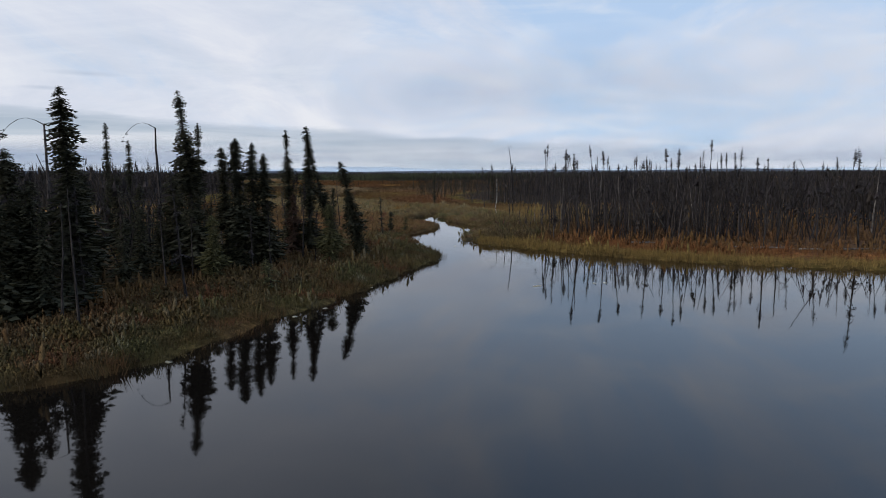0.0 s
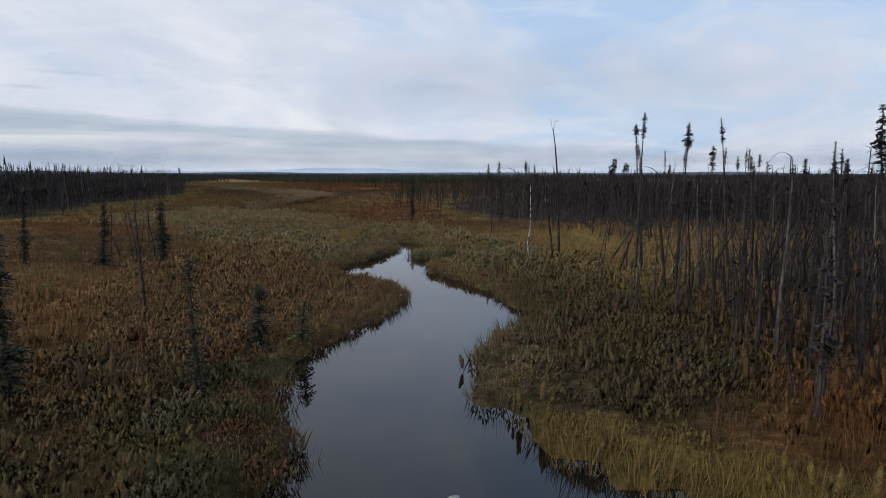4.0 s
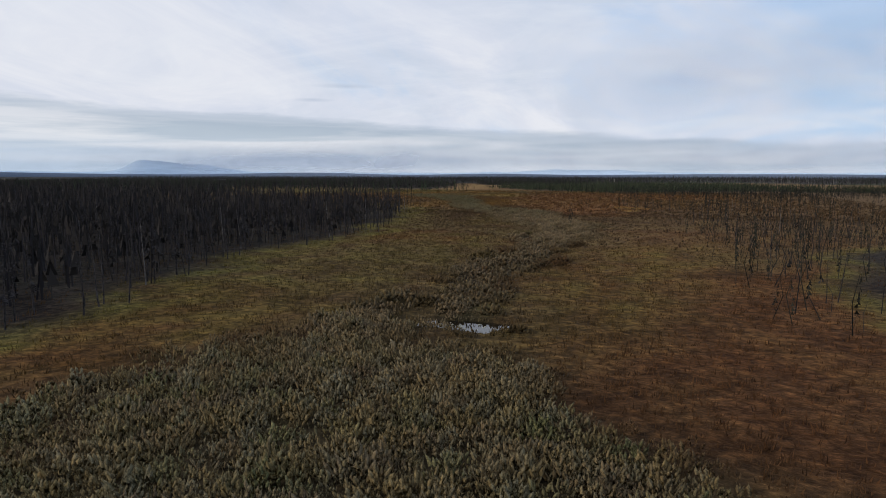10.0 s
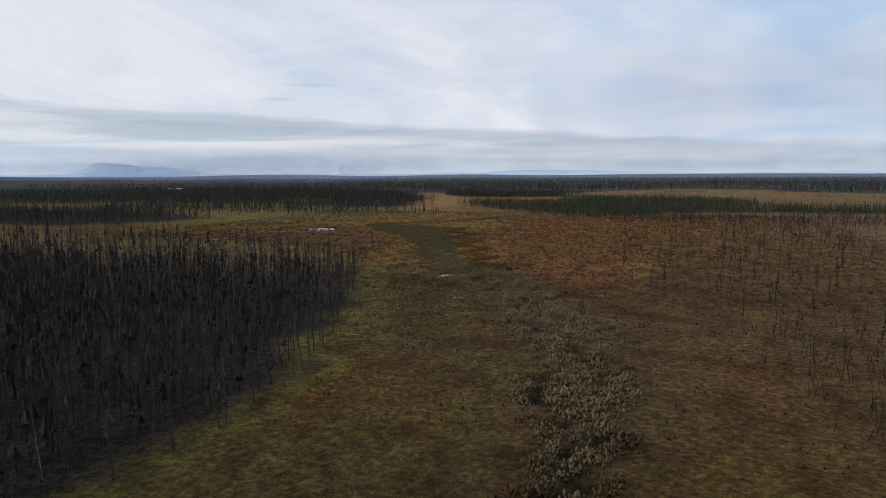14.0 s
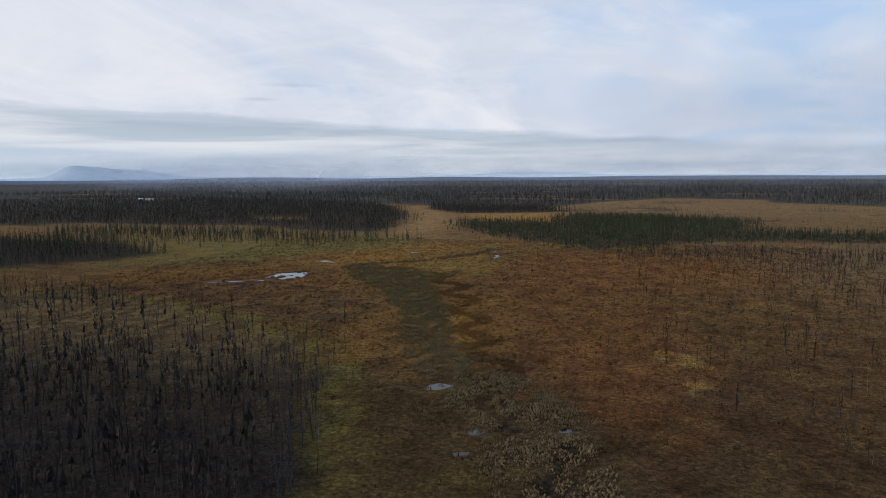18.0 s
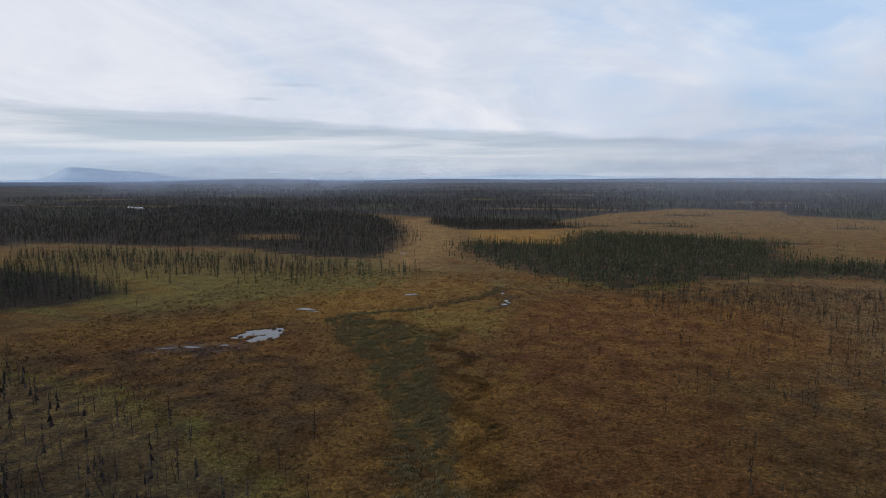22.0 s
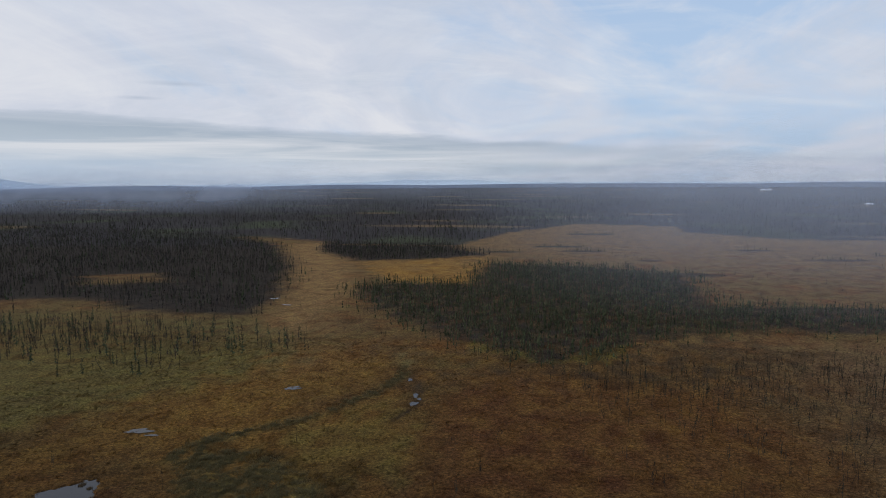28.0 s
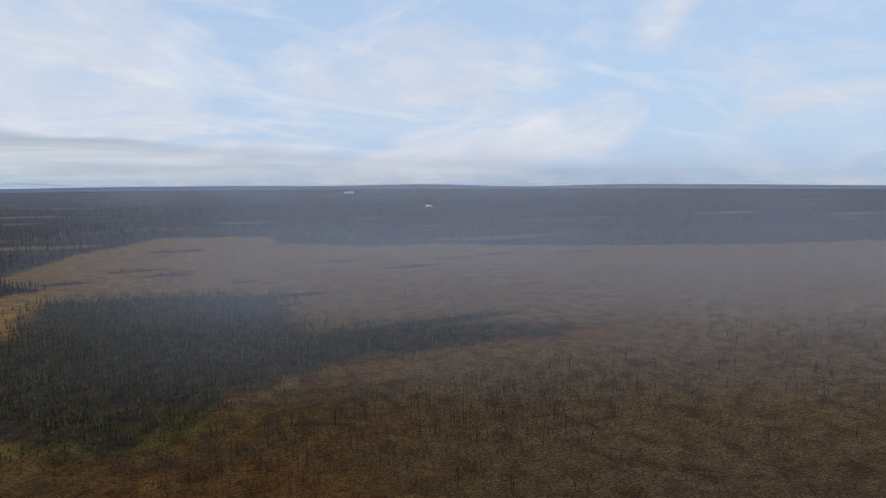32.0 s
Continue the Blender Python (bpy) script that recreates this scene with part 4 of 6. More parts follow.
def low_plants():
    X, Y, g = spots(150000, -52, 45, 8, 122, lambda x, y: open_bog(x, y) * near_path(x, y), 21)
    lay("sedge_grass", tuft(6, 0.36, 0.26, 0.015, 1), X, Y, g, 0.6, 1.4, M_PLANT, "rust and straw coloured sedge covering the bog", "grass", 1.6)
    X, Y, g = spots(110000, -120, 60, 116, 290, lambda x, y: open_bog(x, y) * (0.25 + near_path(x, y)) * 0.7, 22)
    lay("sedge_grass", tuft(4, 0.32, 0.4, 0.032, 2), X, Y, g, 0.7, 1.4, M_PLANT, "rust and straw coloured sedge covering the bog", "grass", 1.3)
    X, Y, g = spots(120000, -240, 60, 270, 560, lambda x, y: open_bog(x, y) * (0.15 + 0.5 * np.clip(wave(x, y, 9, 34), 0, 1)), 29)
    lay("sedge_tussocks", tuft(5, 0.5, 0.55, 0.09, 12), X, Y, g, 0.6, 1.4, M_PLANT, "straw-gold sedge tussocks across the wide bog", "grass", 1.35)
    fine = lambda x, y: np.clip(1.8 * near_path(x, y) - 0.6, 0, 1)
    X, Y, g = spots(30000, -40, 22, 40, 145, lambda x, y: willow(x, y) * dry(x, y, 0.25) * fine(x, y), 23)
    k = g.uniform(0, 1, len(X)) < 0.5
    lab = "low olive-brown willow and sweetgale shrubs"
    lay("willow_shrubs", plume_shrub(15, 3, 0.64, 0.52, 0.075, 3, 0.8), X[k], Y[k], g, 0.55, 1.4, M_SHRUB, lab, "shrub", 2.0, swell=0.3)
    lay("willow_shrubs", plume_shrub(13, 3, 0.7, 0.44, 0.07, 13, 0.8), X[~k], Y[~k], g, 0.5, 1.35, M_SHRUB, lab, "shrub", 2.0, swell=0.3)
    X, Y, g = spots(24000, -52, 30, 20, 150, lambda x, y: willow(x, y) * dry(x, y, 0.6) * (1 - fine(x, y)), 30)
    lay("willow_shrubs", plume_shrub(9, 2, 0.66, 0.5, 0.1, 14, 0.8), X, Y, g, 0.6, 1.3, M_SHRUB, lab, "shrub", 2.0, swell=0.3)
    X, Y, g = spots(125000, -170, -10, 140, 520, lambda x, y: np.maximum(willow(x, y), 0.8 * soft(creek(x, y) - 1.6, 1.5)) * (creek(x, y) > 0.12) * dry(x, y, 0.3), 24)
    lay("willow_shrubs", plume_shrub(6, 1, 0.62, 0.55, 0.13, 4, 0.9), X, Y, g, 0.5, 1.3, M_SHRUB, "belt of grey-brown willow shrubs along the creek", "shrub", 1.35, swell=0.35)
    edge = lambda x, y: dry(x, y, 0.08) * (water_edge(x, y) < 0.9) * (y > 6) * (1 - 0.9 * ((x > 2) & (y < 62)))
    X, Y, g = spots(60000, -36, 12, 8, 106, edge, 38)
    lay("shore_sedge", tuft(7, 0.42, 0.2, 0.016, 16), X, Y, g, 0.6, 1.4, M_PLANT, "brown and olive sedge fringing the river bank", "grass", 1.35)
    # both river banks: dense mixed shrubs leaning over the water
    bank = lambda x, y: soft(np.abs(signed(RIVER, x, y) - 1.3) - 1.0, 0.8) * (y > 8)
    X, Y, g = spots(32000, -34, 34, 8, 106, lambda x, y: bank(x, y) * (1 - 0.8 * ((x > 2) & (y < 62))) * dry(x, y, 0.12), 25)
    lay("bank_shrubs", plume_shrub(14, 3, 0.64, 0.46, 0.07, 5, 0.8), X, Y, g, 0.5, 1.15, M_SHRUB, "dense olive and russet shrubs overhanging the river bank", "shrub", 1.8, swell=0.3)
    X, Y, g = spots(60000, 2, 70, 28, 62, lambda x, y: dry(x, y, 0.05) * soft(line_distance(SHORE_E[24:], x, y) - 1.6 - 0.9 * wave(x, y, 6, 21), 1.6) * (0.6 + 0.5 * wave(x, y, 5, 36)), 26)
    lay("shore_grass", tuft(8, 0.62, 0.2, 0.013, 6), X, Y, g, 0.5, 1.2, M_PLANT, "tall straw-yellow grass along the river shore", "grass", 1.0, (0.19, 0.130, 0.046))
    X, Y, g = spots(12000, -32, 1, 12, 62, lambda x, y: dry(x, y, 0.5) * soft(signed(RIVER, x, y) - 9, 8) * (x < 1) * 0.9, 37)
    lay("bank_shrubs", plume_shrub(12, 3, 0.64, 0.46, 0.075, 15, 0.8), X, Y, g, 0.5, 1.35, M_SHRUB, "mixed russet, olive and grey shrubs below the riverside spruces", "shrub", 1.8, swell=0.35)
    under = lambda x, y: dry(x, y, 0.3) * soft(np.minimum(signed(BURN_EAST, x, y), signed(BURN_WEST, x, y)) - 6, 8) * near_path(x, y) ** 0.6
    X, Y, g = spots(62000, -50, 60, 12, 115, lambda x, y: under(x, y) * 0.22 * (1 - 0.7 * ((x < 1) & (y < 60))), 27)
    lay("understory_shrubs", plume_shrub(4, 4, 0.6, 0.4, 0.11, 7), X, Y, g, 0.6, 1.6, M_SHRUB, "russet and olive shrubs under the burnt trees", "shrub", 1.7)
    # dwarf birch and leatherleaf hummocks over the wide bog
    hum = lambda x, y: dry(x, y, 0.5) * (1 - willow(x, y)) * (1 - wood(x, y)) * np.clip(0.25 + 0.9 * wave(x, y, 14, 22), 0.05, 1)
    X, Y, g = spots(42000, -300, 140, 200, 560, hum, 28)
    lay("dwarf_birch", plume_shrub(1, 3, 0.42, 0.3, 0.24, 8), X, Y, g, 0.5, 1.3, M_SHRUB, "low dark russet dwarf birch hummocks across the wide bog", "shrub", 0.7)


low_plants()


# ---- trees ----
def trunk_path(h, seed, bend=0.25, arch=0.0):
    g = np.random.default_rng(seed)
    n = 7
    a = g.uniform(0, 6.28)
    p = []
    for i in range(n + 1):
        f = i / n
        x = bend * math.sin(f * 2.2) * math.cos(a) + g.normal(0, 0.02) * h * 0.1
        y = bend * math.sin(f * 2.2) * math.sin(a) + g.normal(0, 0.02) * h * 0.1
        p.append((x * f, y * f, h * f - (0.1 if i == 0 else 0)))
    if arch:
        top = np.array(p[-1])
        for i in range(1, 6):
            f = i / 5
            p.append(tuple(top + (arch * f, 0.1 * f, 0.5 * math.sin(f * 2.7) - 0.6 * f * f)))
    return np.array(p)


def at_height(path, z):
    i = int(np.clip(np.searchsorted(path[:, 2], z), 1, len(path) - 1))
    a, b = path[i - 1], path[i]
    f = (z - a[2]) / (b[2] - a[2] + 1e-9)
    return a + (b - a) * f


def needles(path, z0, z1, radius, count, seed, droop=0.35, size=0.5, gap=0.15):
    """Branches in whorls from z0 to z1, each a drooping spray of small needle tufts."""
    g = np.random.default_rng(seed)
    V, T = [], []
    holes = g.uniform(z0, z1, 4)
    for i in range(count):
        f = g.uniform(0, 1) ** 0.85
        z = z0 + (z1 - z0) * f
        if np.min(np.abs(holes - z)) < gap * 0.5 and g.uniform() < 0.8:
            continue
        r = radius(f) * g.uniform(0.45, 1.15)
        q = g.uniform(0, 6.28)
        p = at_height(path, z)
        d = np.array([math.cos(q), math.sin(q), -droop * g.uniform(0.5, 1.4)])
        side = np.array([-math.sin(q), math.cos(q), 0])
        steps = 3 if r > 0.25 else 2
        for j in range(steps):
            a = p + d * r * j / steps
            b = p + d * r * (j + 1.25) / steps + np.array([0, 0, 0.05 * r])
            w = size * r * (0.42 - 0.07 * j) * g.uniform(0.7, 1.3)
            k = len(V)
            V += [a, b, (a + b) / 2 + side * w + (0, 0, -0.25 * w), (a + b) / 2 - side * w + (0, 0, -0.25 * w), (a + b) / 2 + (0, 0, -0.9 * w)]
            T += [(k, k + 2, k + 1), (k, k + 1, k + 3), (k, k + 4, k + 1)]
    return np.array(V, float), np.array(T)


def twigs(path, z0, z1, length, count, seed, droop=0.3):
    g = np.random.default_rng(seed)
    out = []
    for i in range(count):
        z = g.uniform(z0, z1)
        p = at_height(path, z)
        q, l = g.uniform(0, 6.28), length * g.uniform(0.3, 1.0) * (1.1 - 0.6 * (z - z0) / (z1 - z0 + 1e-6))
        out.append(limb(p, p + np.array([math.cos(q) * l, math.sin(q) * l, l * g.uniform(-droop * 2.5, droop * 2)]), 0.009))
    return join(out)


def tree(name, label, category, parts, group=""):
    ob = thing(name, label, category, group)
    for pname, geo, mat in parts:
        p = part(pname, mesh_from(pname, geo[0], geo[1], mat), ob)
        if pname != "trunk":
            tagged(p, kind="stuff")
    return ob


def live_spruce(h, seed, name="black_spruce", label="tall dark black spruce with ragged drooping branches", mat=None, width=0.92, count=620, low=0.06, size=0.36):
    path = trunk_path(h, seed, 0.3)
    r = np.linspace(0.013 * h + 0.02, 0.012, len(path))
    wob = np.random.default_rng(seed).uniform(0.6, 1.2, 90)
    prof = lambda f: width * 1.02 * (1 - f) ** 0.6 * wob[int(f * 89.9)] * (0.85 + 0.3 * math.sin(f * 13 + seed)) + 0.12 + 0.09 * math.exp(-((f - 0.93) / 0.04) ** 2)
    return tree(name, label, "tree", [("trunk", tube(path, r, 7), M_BURNT), ("crown", needles(path, low * h, h + 0.15, prof, int(count * 1.35), seed, 0.32, size * 1.25), mat or M_NEEDLE),
                                      ("dead_branchwork", twigs(path, 0.05 * h, 0.5 * h, 0.9, 40, seed), M_TWIG)], "spruces on the river bank")


def club_snag(h, seed, label="fire-killed spruce with a club of charred twigs at its top"):
    g = np.random.default_rng(seed)
    path = trunk_path(h, seed, g.uniform(0.2, 0.7))
    r = np.linspace(0.010 * h + 0.012, 0.010, len(path))
    length, fat, peak = g.uniform(0.8, 1.9), g.uniform(0.12, 0.21), g.uniform(0.7, 1.3)
    wob = g.uniform(0.35, 1.3, 12)
    prof = lambda f: fat * math.sin(0.3 + 2.6 * f ** peak) * wob[int(f * 11.9)] + 0.04
    return tree("burnt_spruce", label, "tree", [("trunk", tube(path, r, 6), M_BURNT), ("crown", needles(path, h - length, h + 0.1, prof, int(90 + 100 * length), seed, 0.25, 0.9, 0.04), M_TWIG),
                                                ("dead_branchwork", twigs(path, 0.12 * h, h - 0.3, 0.75, 90, seed), M_TWIG)], "burnt spruces")


def bare_snag(h, seed, mat=None, label="bare fire-killed spruce trunk with short dead twigs", name="bare_snag"):
    path = trunk_path(h, seed, 0.4)
    r = np.linspace(0.010 * h + 0.012, 0.010, len(path))
    return tree("bleached_snag" if mat and name == "bare_snag" else name, label, "tree", [("trunk", tube(path, r, 5), mat or M_BURNT), ("dead_branchwork", twigs(path, 0.1 * h, h, 0.8, 85, seed), M_TWIG)], "burnt spruces")


def thin_spruce(h, seed):
    path = trunk_path(h, seed, 0.2)
    r = np.linspace(0.010 * h + 0.012, 0.010, len(path))
    prof = lambda f: 0.42 * (1 - f) ** 0.5 * (0.7 + 0.4 * math.sin(f * 17 + seed)) + 0.06
    return tree("scorched_spruce", "narrow scorched spruce still holding dark brown needles", "tree",
                [("trunk", tube(path, r, 6), M_BURNT), ("crown", needles(path, 0.25 * h, h + 0.1, prof, 95, seed, 0.5, 1.0), M_TWIG),
                 ("dead_branchwork", twigs(path, 0.08 * h, 0.4 * h, 0.45, 24, seed), M_TWIG)], "burnt spruces")


def arched_snag(h, seed, reach):
    path = trunk_path(h, seed, 0.2, reach)
    r = np.linspace(0.011 * h + 0.012, 0.012, len(path))
    tip = path[-1]
    tuft_path = np.array([tip + (-0.15, 0, -0.45), tip, tip + (0.1, 0, 0.3)])
    return tree("arched_spruce", "dead spruce whose thin top arches over sideways", "tree",
                [("trunk", tube(path, r, 6), M_BURNT), ("crown", needles(tuft_path, tip[2] - 0.45, tip[2] + 0.2, lambda f: 0.25, 40, seed, 0.2, 0.9), M_TWIG),
                 ("dead_branchwork", twigs(path[:8], 0.2 * h, 0.95 * h, 0.8, 60, seed), M_TWIG)], "burnt spruces")


def put_once(ob, x, y, rot=0.0, lean=(0.0, 0.0), size=1.0):
    z = float(height(np.array([x]), np.array([y]))[0])
    ob.matrix_basis = pose(x, y, z, lean[1], lean[0], rot) @ Matrix.Scale(size, 4)


def put_copy(ob, x, y, rot, lean, size):
    z = float(height(np.array([x]), np.array([y]))[0])
    ob2 = copy_thing(ob, pose(x, y, z, lean[1], lean[0], rot))
    ob2.scale = (size, size, size * 1.0)
    return ob2


def river_trees():
    # living spruces on the west bank: x, y, height, width, lean east
    for i, (x, y, h, w, lx) in enumerate(((-17.3, 25.7, 6.8, 1.1, 0), (-16.0, 27.6, 9.5, 1.25, -3), (-26.0, 49.4, 9.6, 0.5, 0), (-27.9, 56.7, 8.8, 0.6, 0), (-14.1, 36.7, 10.5, 1.2, -6),
                                          (-16.9, 43.9, 9.3, 0.55, 0), (-13.4, 39.7, 7.4, 0.9, 0), (-12.2, 38.6, 7.9, 1.1, 0), (-11.6, 38.9, 7.6, 0.9, 0), (-10.9, 39.4, 7.0, 1.0, 0),
                                          (-11.2, 46.8, 8.9, 0.75, -1), (-9.8, 46.9, 9.1, 0.95, -2), (-8.2, 48.6, 8.6, 0.6, -12), (-5.6, 43.7, 6.7, 0.8, -14),
                                          (-20.5, 24.5, 8.2, 1.2, 0), (-19.5, 34.5, 7.0, 1.1, 0))):
        put_once(live_spruce(h, 40 + i, count=1250, width=w), x, y, 40 * i if lx == 0 else 0, (lx, 0))
    put_once(live_spruce(3.9, 71, "young_spruce", "young grey-green spruce with pale lichened branch tips", M_YOUNG, 1.05, 1000, 0.02, 0.24), -7.3, 40.8)
    put_once(live_spruce(3.6, 72, "young_spruce", "young grey-green spruce with pale lichened branch tips", M_YOUNG, 0.85, 800, 0.02, 0.24), -12.6, 34.6)
    put_once(live_spruce(4.4, 75, "scorched_spruce", "scorched spruce with rust-brown dead needles", M_RUST, 0.9, 420, 0.02), -10.8, 45.6)
    put_once(live_spruce(1.6, 73, "young_spruce", "small grey-green spruce seedling in the shrubs", M_YOUNG, 0.5, 160, 0.02), -8.6, 31.5)
    put_once(live_spruce(1.5, 74, "young_spruce", "small grey-green spruce seedling in the shrubs", M_YOUNG, 0.5, 160, 0.02), -3.9, 63.5)
    put_once(club_snag(8.0, 76), -17.2, 52.5)
    put_once(bare_snag(5.0, 77), -14.8, 60.7, 0, (-8, 0))
    put_once(bare_snag(5.2, 78), -11.0, 67.7)
    g = np.random.default_rng(77)
    base = [live_spruce(5.0, 60 + k, "black_spruce", "dark bushy spruce in the riverside thicket", None, 1.0, 420, 0.03) for k in range(3)]
    for i in range(40):
        x, y = g.uniform(-32, -12.5), g.uniform(24, 44)
        if x > -12.5 - (44 - y) * 0.2:
            x -= 4
        if i < 3:
            put_once(base[i], x, y, 50 * i, (0, 0), g.uniform(0.7, 1.15))
        else:
            put_copy(base[i % 3], x, y, g.uniform(0, 360), (g.normal(0, 2), g.normal(0, 2)), g.uniform(0.6, 1.2))
    put_once(arched_snag(8.9, 81, -2.0), -18.2, 41.2)
    put_once(arched_snag(8.4, 82, -2.2), -20.1, 32.4)
    # lone slim spruces out in the open bog
    for i, (x, y, h, lx) in enumerate(((-5.6, 58.5, 3.7, 0), (-17.8, 86.0, 4.0, 0), (-9.9, 57.6, 4.5, 0), (-1.7, 124.0, 5.9, 0), (9.4, 121.4, 7.5, 0),
                                       (-20.2, 82.7, 4.4, 0), (-5.2, 63.0, 2.0, 0), (-26.0, 84.0, 4.4, 0))):
        o = live_spruce(h, 90 + i, "slim_spruce", "slim dark spruce standing alone in the open bog", None, 0.66 if i == 1 else 0.30 if i == 0 else 0.44, 220 if i == 0 else 460, 0.04)
        tagged(o, group="lone bog spruces")
        put_once(o, x, y, 30 * i, (lx, 0))


def bog_snags():
    g = np.random.default_rng(86)
    base = bare_snag(3.6, 87, None, "thin bare snag in a small group in the bog", "bog_snag")
    put_once(base, -20.7, 87.7)
    for i in range(7):
        put_copy(base, -20.7 + g.normal(0, 0.9), 88 + g.normal(0, 1.0), g.uniform(0, 360), (g.normal(0, 5), g.normal(0, 5)), g.uniform(0.7, 1.15))


def snag_field():
    protos = [club_snag(6.2, 1), club_snag(7.2, 2), bare_snag(6.0, 3), bare_snag(5.2, 4), thin_spruce(6.2, 5), thin_spruce(7.4, 6), bare_snag(6.4, 7, M_PALE, "bare dead spruce trunk bleached pale grey"),
              club_snag(8.4, 8), arched_snag(6.4, 9, 1.5), club_snag(6.6, 14), club_snag(7.8, 15)]
    weight = np.array([.15, .11, .18, .13, .12, .06, .05, .06, .04, .12, .08])
    g = np.random.default_rng(31)
    homes = []
    first = [True] * len(protos)
    tries = 0
    while len(homes) < 290 and tries < 60000:
        tries += 1
        east = g.uniform() < 0.72
        x, y = (g.uniform(8, 50), g.uniform(44, 150)) if east else (g.uniform(-40, -8), g.uniform(18, 72))
        p = BURN_EAST if east else BURN_WEST
        d = float(signed(p, np.array([x]), np.array([y]))[0])
        if d > 0.5 or d < -26 or g.uniform() > math.exp(d / 14.0):
            continue
        if any((x - a) ** 2 + (y - b) ** 2 < 0.5 for a, b in homes):
            continue
        homes.append((x, y))
        k = int(g.choice(len(protos), p=weight / weight.sum()))
        lean, rot, size = (g.normal(0, 2.2), g.normal(0, 2.2)), g.uniform(0, 360), g.uniform(0.66, 1.2) * (1 if east else 0.8)
        if first[k]:
            first[k] = False
            put_once(protos[k], x, y, rot, lean, size)
        else:
            put_copy(protos[k], x, y, rot, lean, size)
    near = np.array([.08, .02, .42, .34, .06, .02, .06])
    sap = protos[:2] + [bare_snag(5.0, 11, None, "thin charred sapling in the east bank thicket", "charred_sapling"), bare_snag(4.4, 12, None, "thin charred sapling in the east bank thicket", "charred_sapling")] + protos[4:7]
    put_once(sap[2], 16.0, 60.0)
    put_once(sap[3], 19.0, 63.0)
    stand(sap, near / near.sum(), [(9, 57), (14, 54), (24, 54), (30, 62), (22, 76), (14, 84), (11, 78), (8.5, 68)], 150, (8, 30, 53, 90), 30, 64, 0.45, 0.95, 3.5)
    w = np.array([.05, .04, .26, .2, .28, .14, .03])
    stand(protos[:7], w / w.sum(), BURN_LEFT, 260, (-110, -50, 118, 310), 9, 61, 0.8, 1.15)
    for n, line, seed in ((34, [(20, 110, 7), (13, 128, 6), (6, 152, 6), (4, 178, 8), (9, 205, 14)], 62), (70, [(20, 235, 20), (12, 280, 26), (0, 325, 22)], 63)):
        gg = np.random.default_rng(seed)
        X, Y = gg.uniform(-30, 50, 4000), gg.uniform(88, 350, 4000)
        keep = line_distance(line, X, Y) < 0
        for x, y in list(zip(X[keep], Y[keep]))[:n]:
            k = int(gg.choice([0, 2, 3, 4, 6], p=[.15, .25, .25, .25, .1]))
            put_copy(protos[k], float(x), float(y), gg.uniform(0, 360), (gg.normal(0, 5), gg.normal(0, 5)), gg.uniform(0.35, 0.78))
    for k, f in enumerate(first):
        if f:
            put_once(protos[k], 40 + 2 * k, 70, 0)


def stand(protos, weight, poly, count, box, depth, seed, smin, smax, lean=2.2):
    """Single trees along the edge of a wood, thinning inwards."""
    g = np.random.default_rng(seed)
    X, Y = g.uniform(box[0], box[1], count * 40), g.uniform(box[2], box[3], count * 40)
    d = signed(poly, X, Y)
    keep = (d < 1.5) & (g.uniform(0, 1, len(X)) < np.exp(np.minimum(0, d) / depth) * np.where(d > 0, 0.25, 1))
    for x, y in list(zip(X[keep], Y[keep]))[:count]:
        k = int(g.choice(len(protos), p=weight))
        put_copy(protos[k], float(x), float(y), g.uniform(0, 360), (g.normal(0, lean), g.normal(0, lean)), g.uniform(smin, smax))


def low_snag(kind, seed):
    """A forest tree of few triangles: trunk, some twigs, and a crown for the scorched and the living."""
    g = np.random.default_rng(seed)
    bits = [tube([(0, 0, -0.1), (g.normal(0, .08), g.normal(0, .08), 0.55), (g.normal(0, .12), g.normal(0, .12), 1.0)], [0.013, 0.009, 0.003], 3)]
    for i in range(10 if kind == "bare" else 5):
        z, q, l = g.uniform(0.15, 0.9), g.uniform(0, 6.28), g.uniform(0.03, 0.09)
        a = np.array([0, 0, z])
        w = np.array([-math.sin(q), math.cos(q), 0]) * 0.004
        b = a + np.array([math.cos(q) * l, math.sin(q) * l, -0.4 * l])
        bits.append((np.array([a - w, a + w, b]), np.array([(0, 1, 2)])))
    if kind != "bare":
        z0, n, r0 = {"club": (0.78, 8, 0.034), "full": (0.12, 22, 0.09), "slim": (0.25, 16, 0.045)}[kind]
        for i in range(n):
            f = (i + g.uniform(0, 1)) / n
            z, q = z0 + (1 - z0) * f, g.uniform(0, 6.28)
            r = r0 * ((1 - f) ** 0.6 + 0.15) * g.uniform(0.7, 1.3)
            a = np.array([0, 0, z + 0.03])
            side = np.array([-math.sin(q), math.cos(q), 0]) * r * 0.7
            b = np.array([math.cos(q) * r, math.sin(q) * r, z - 0.05])
            bits.append((np.array([a, b - side, b + side]), np.array([(0, 1, 2)])))
    return join(bits)


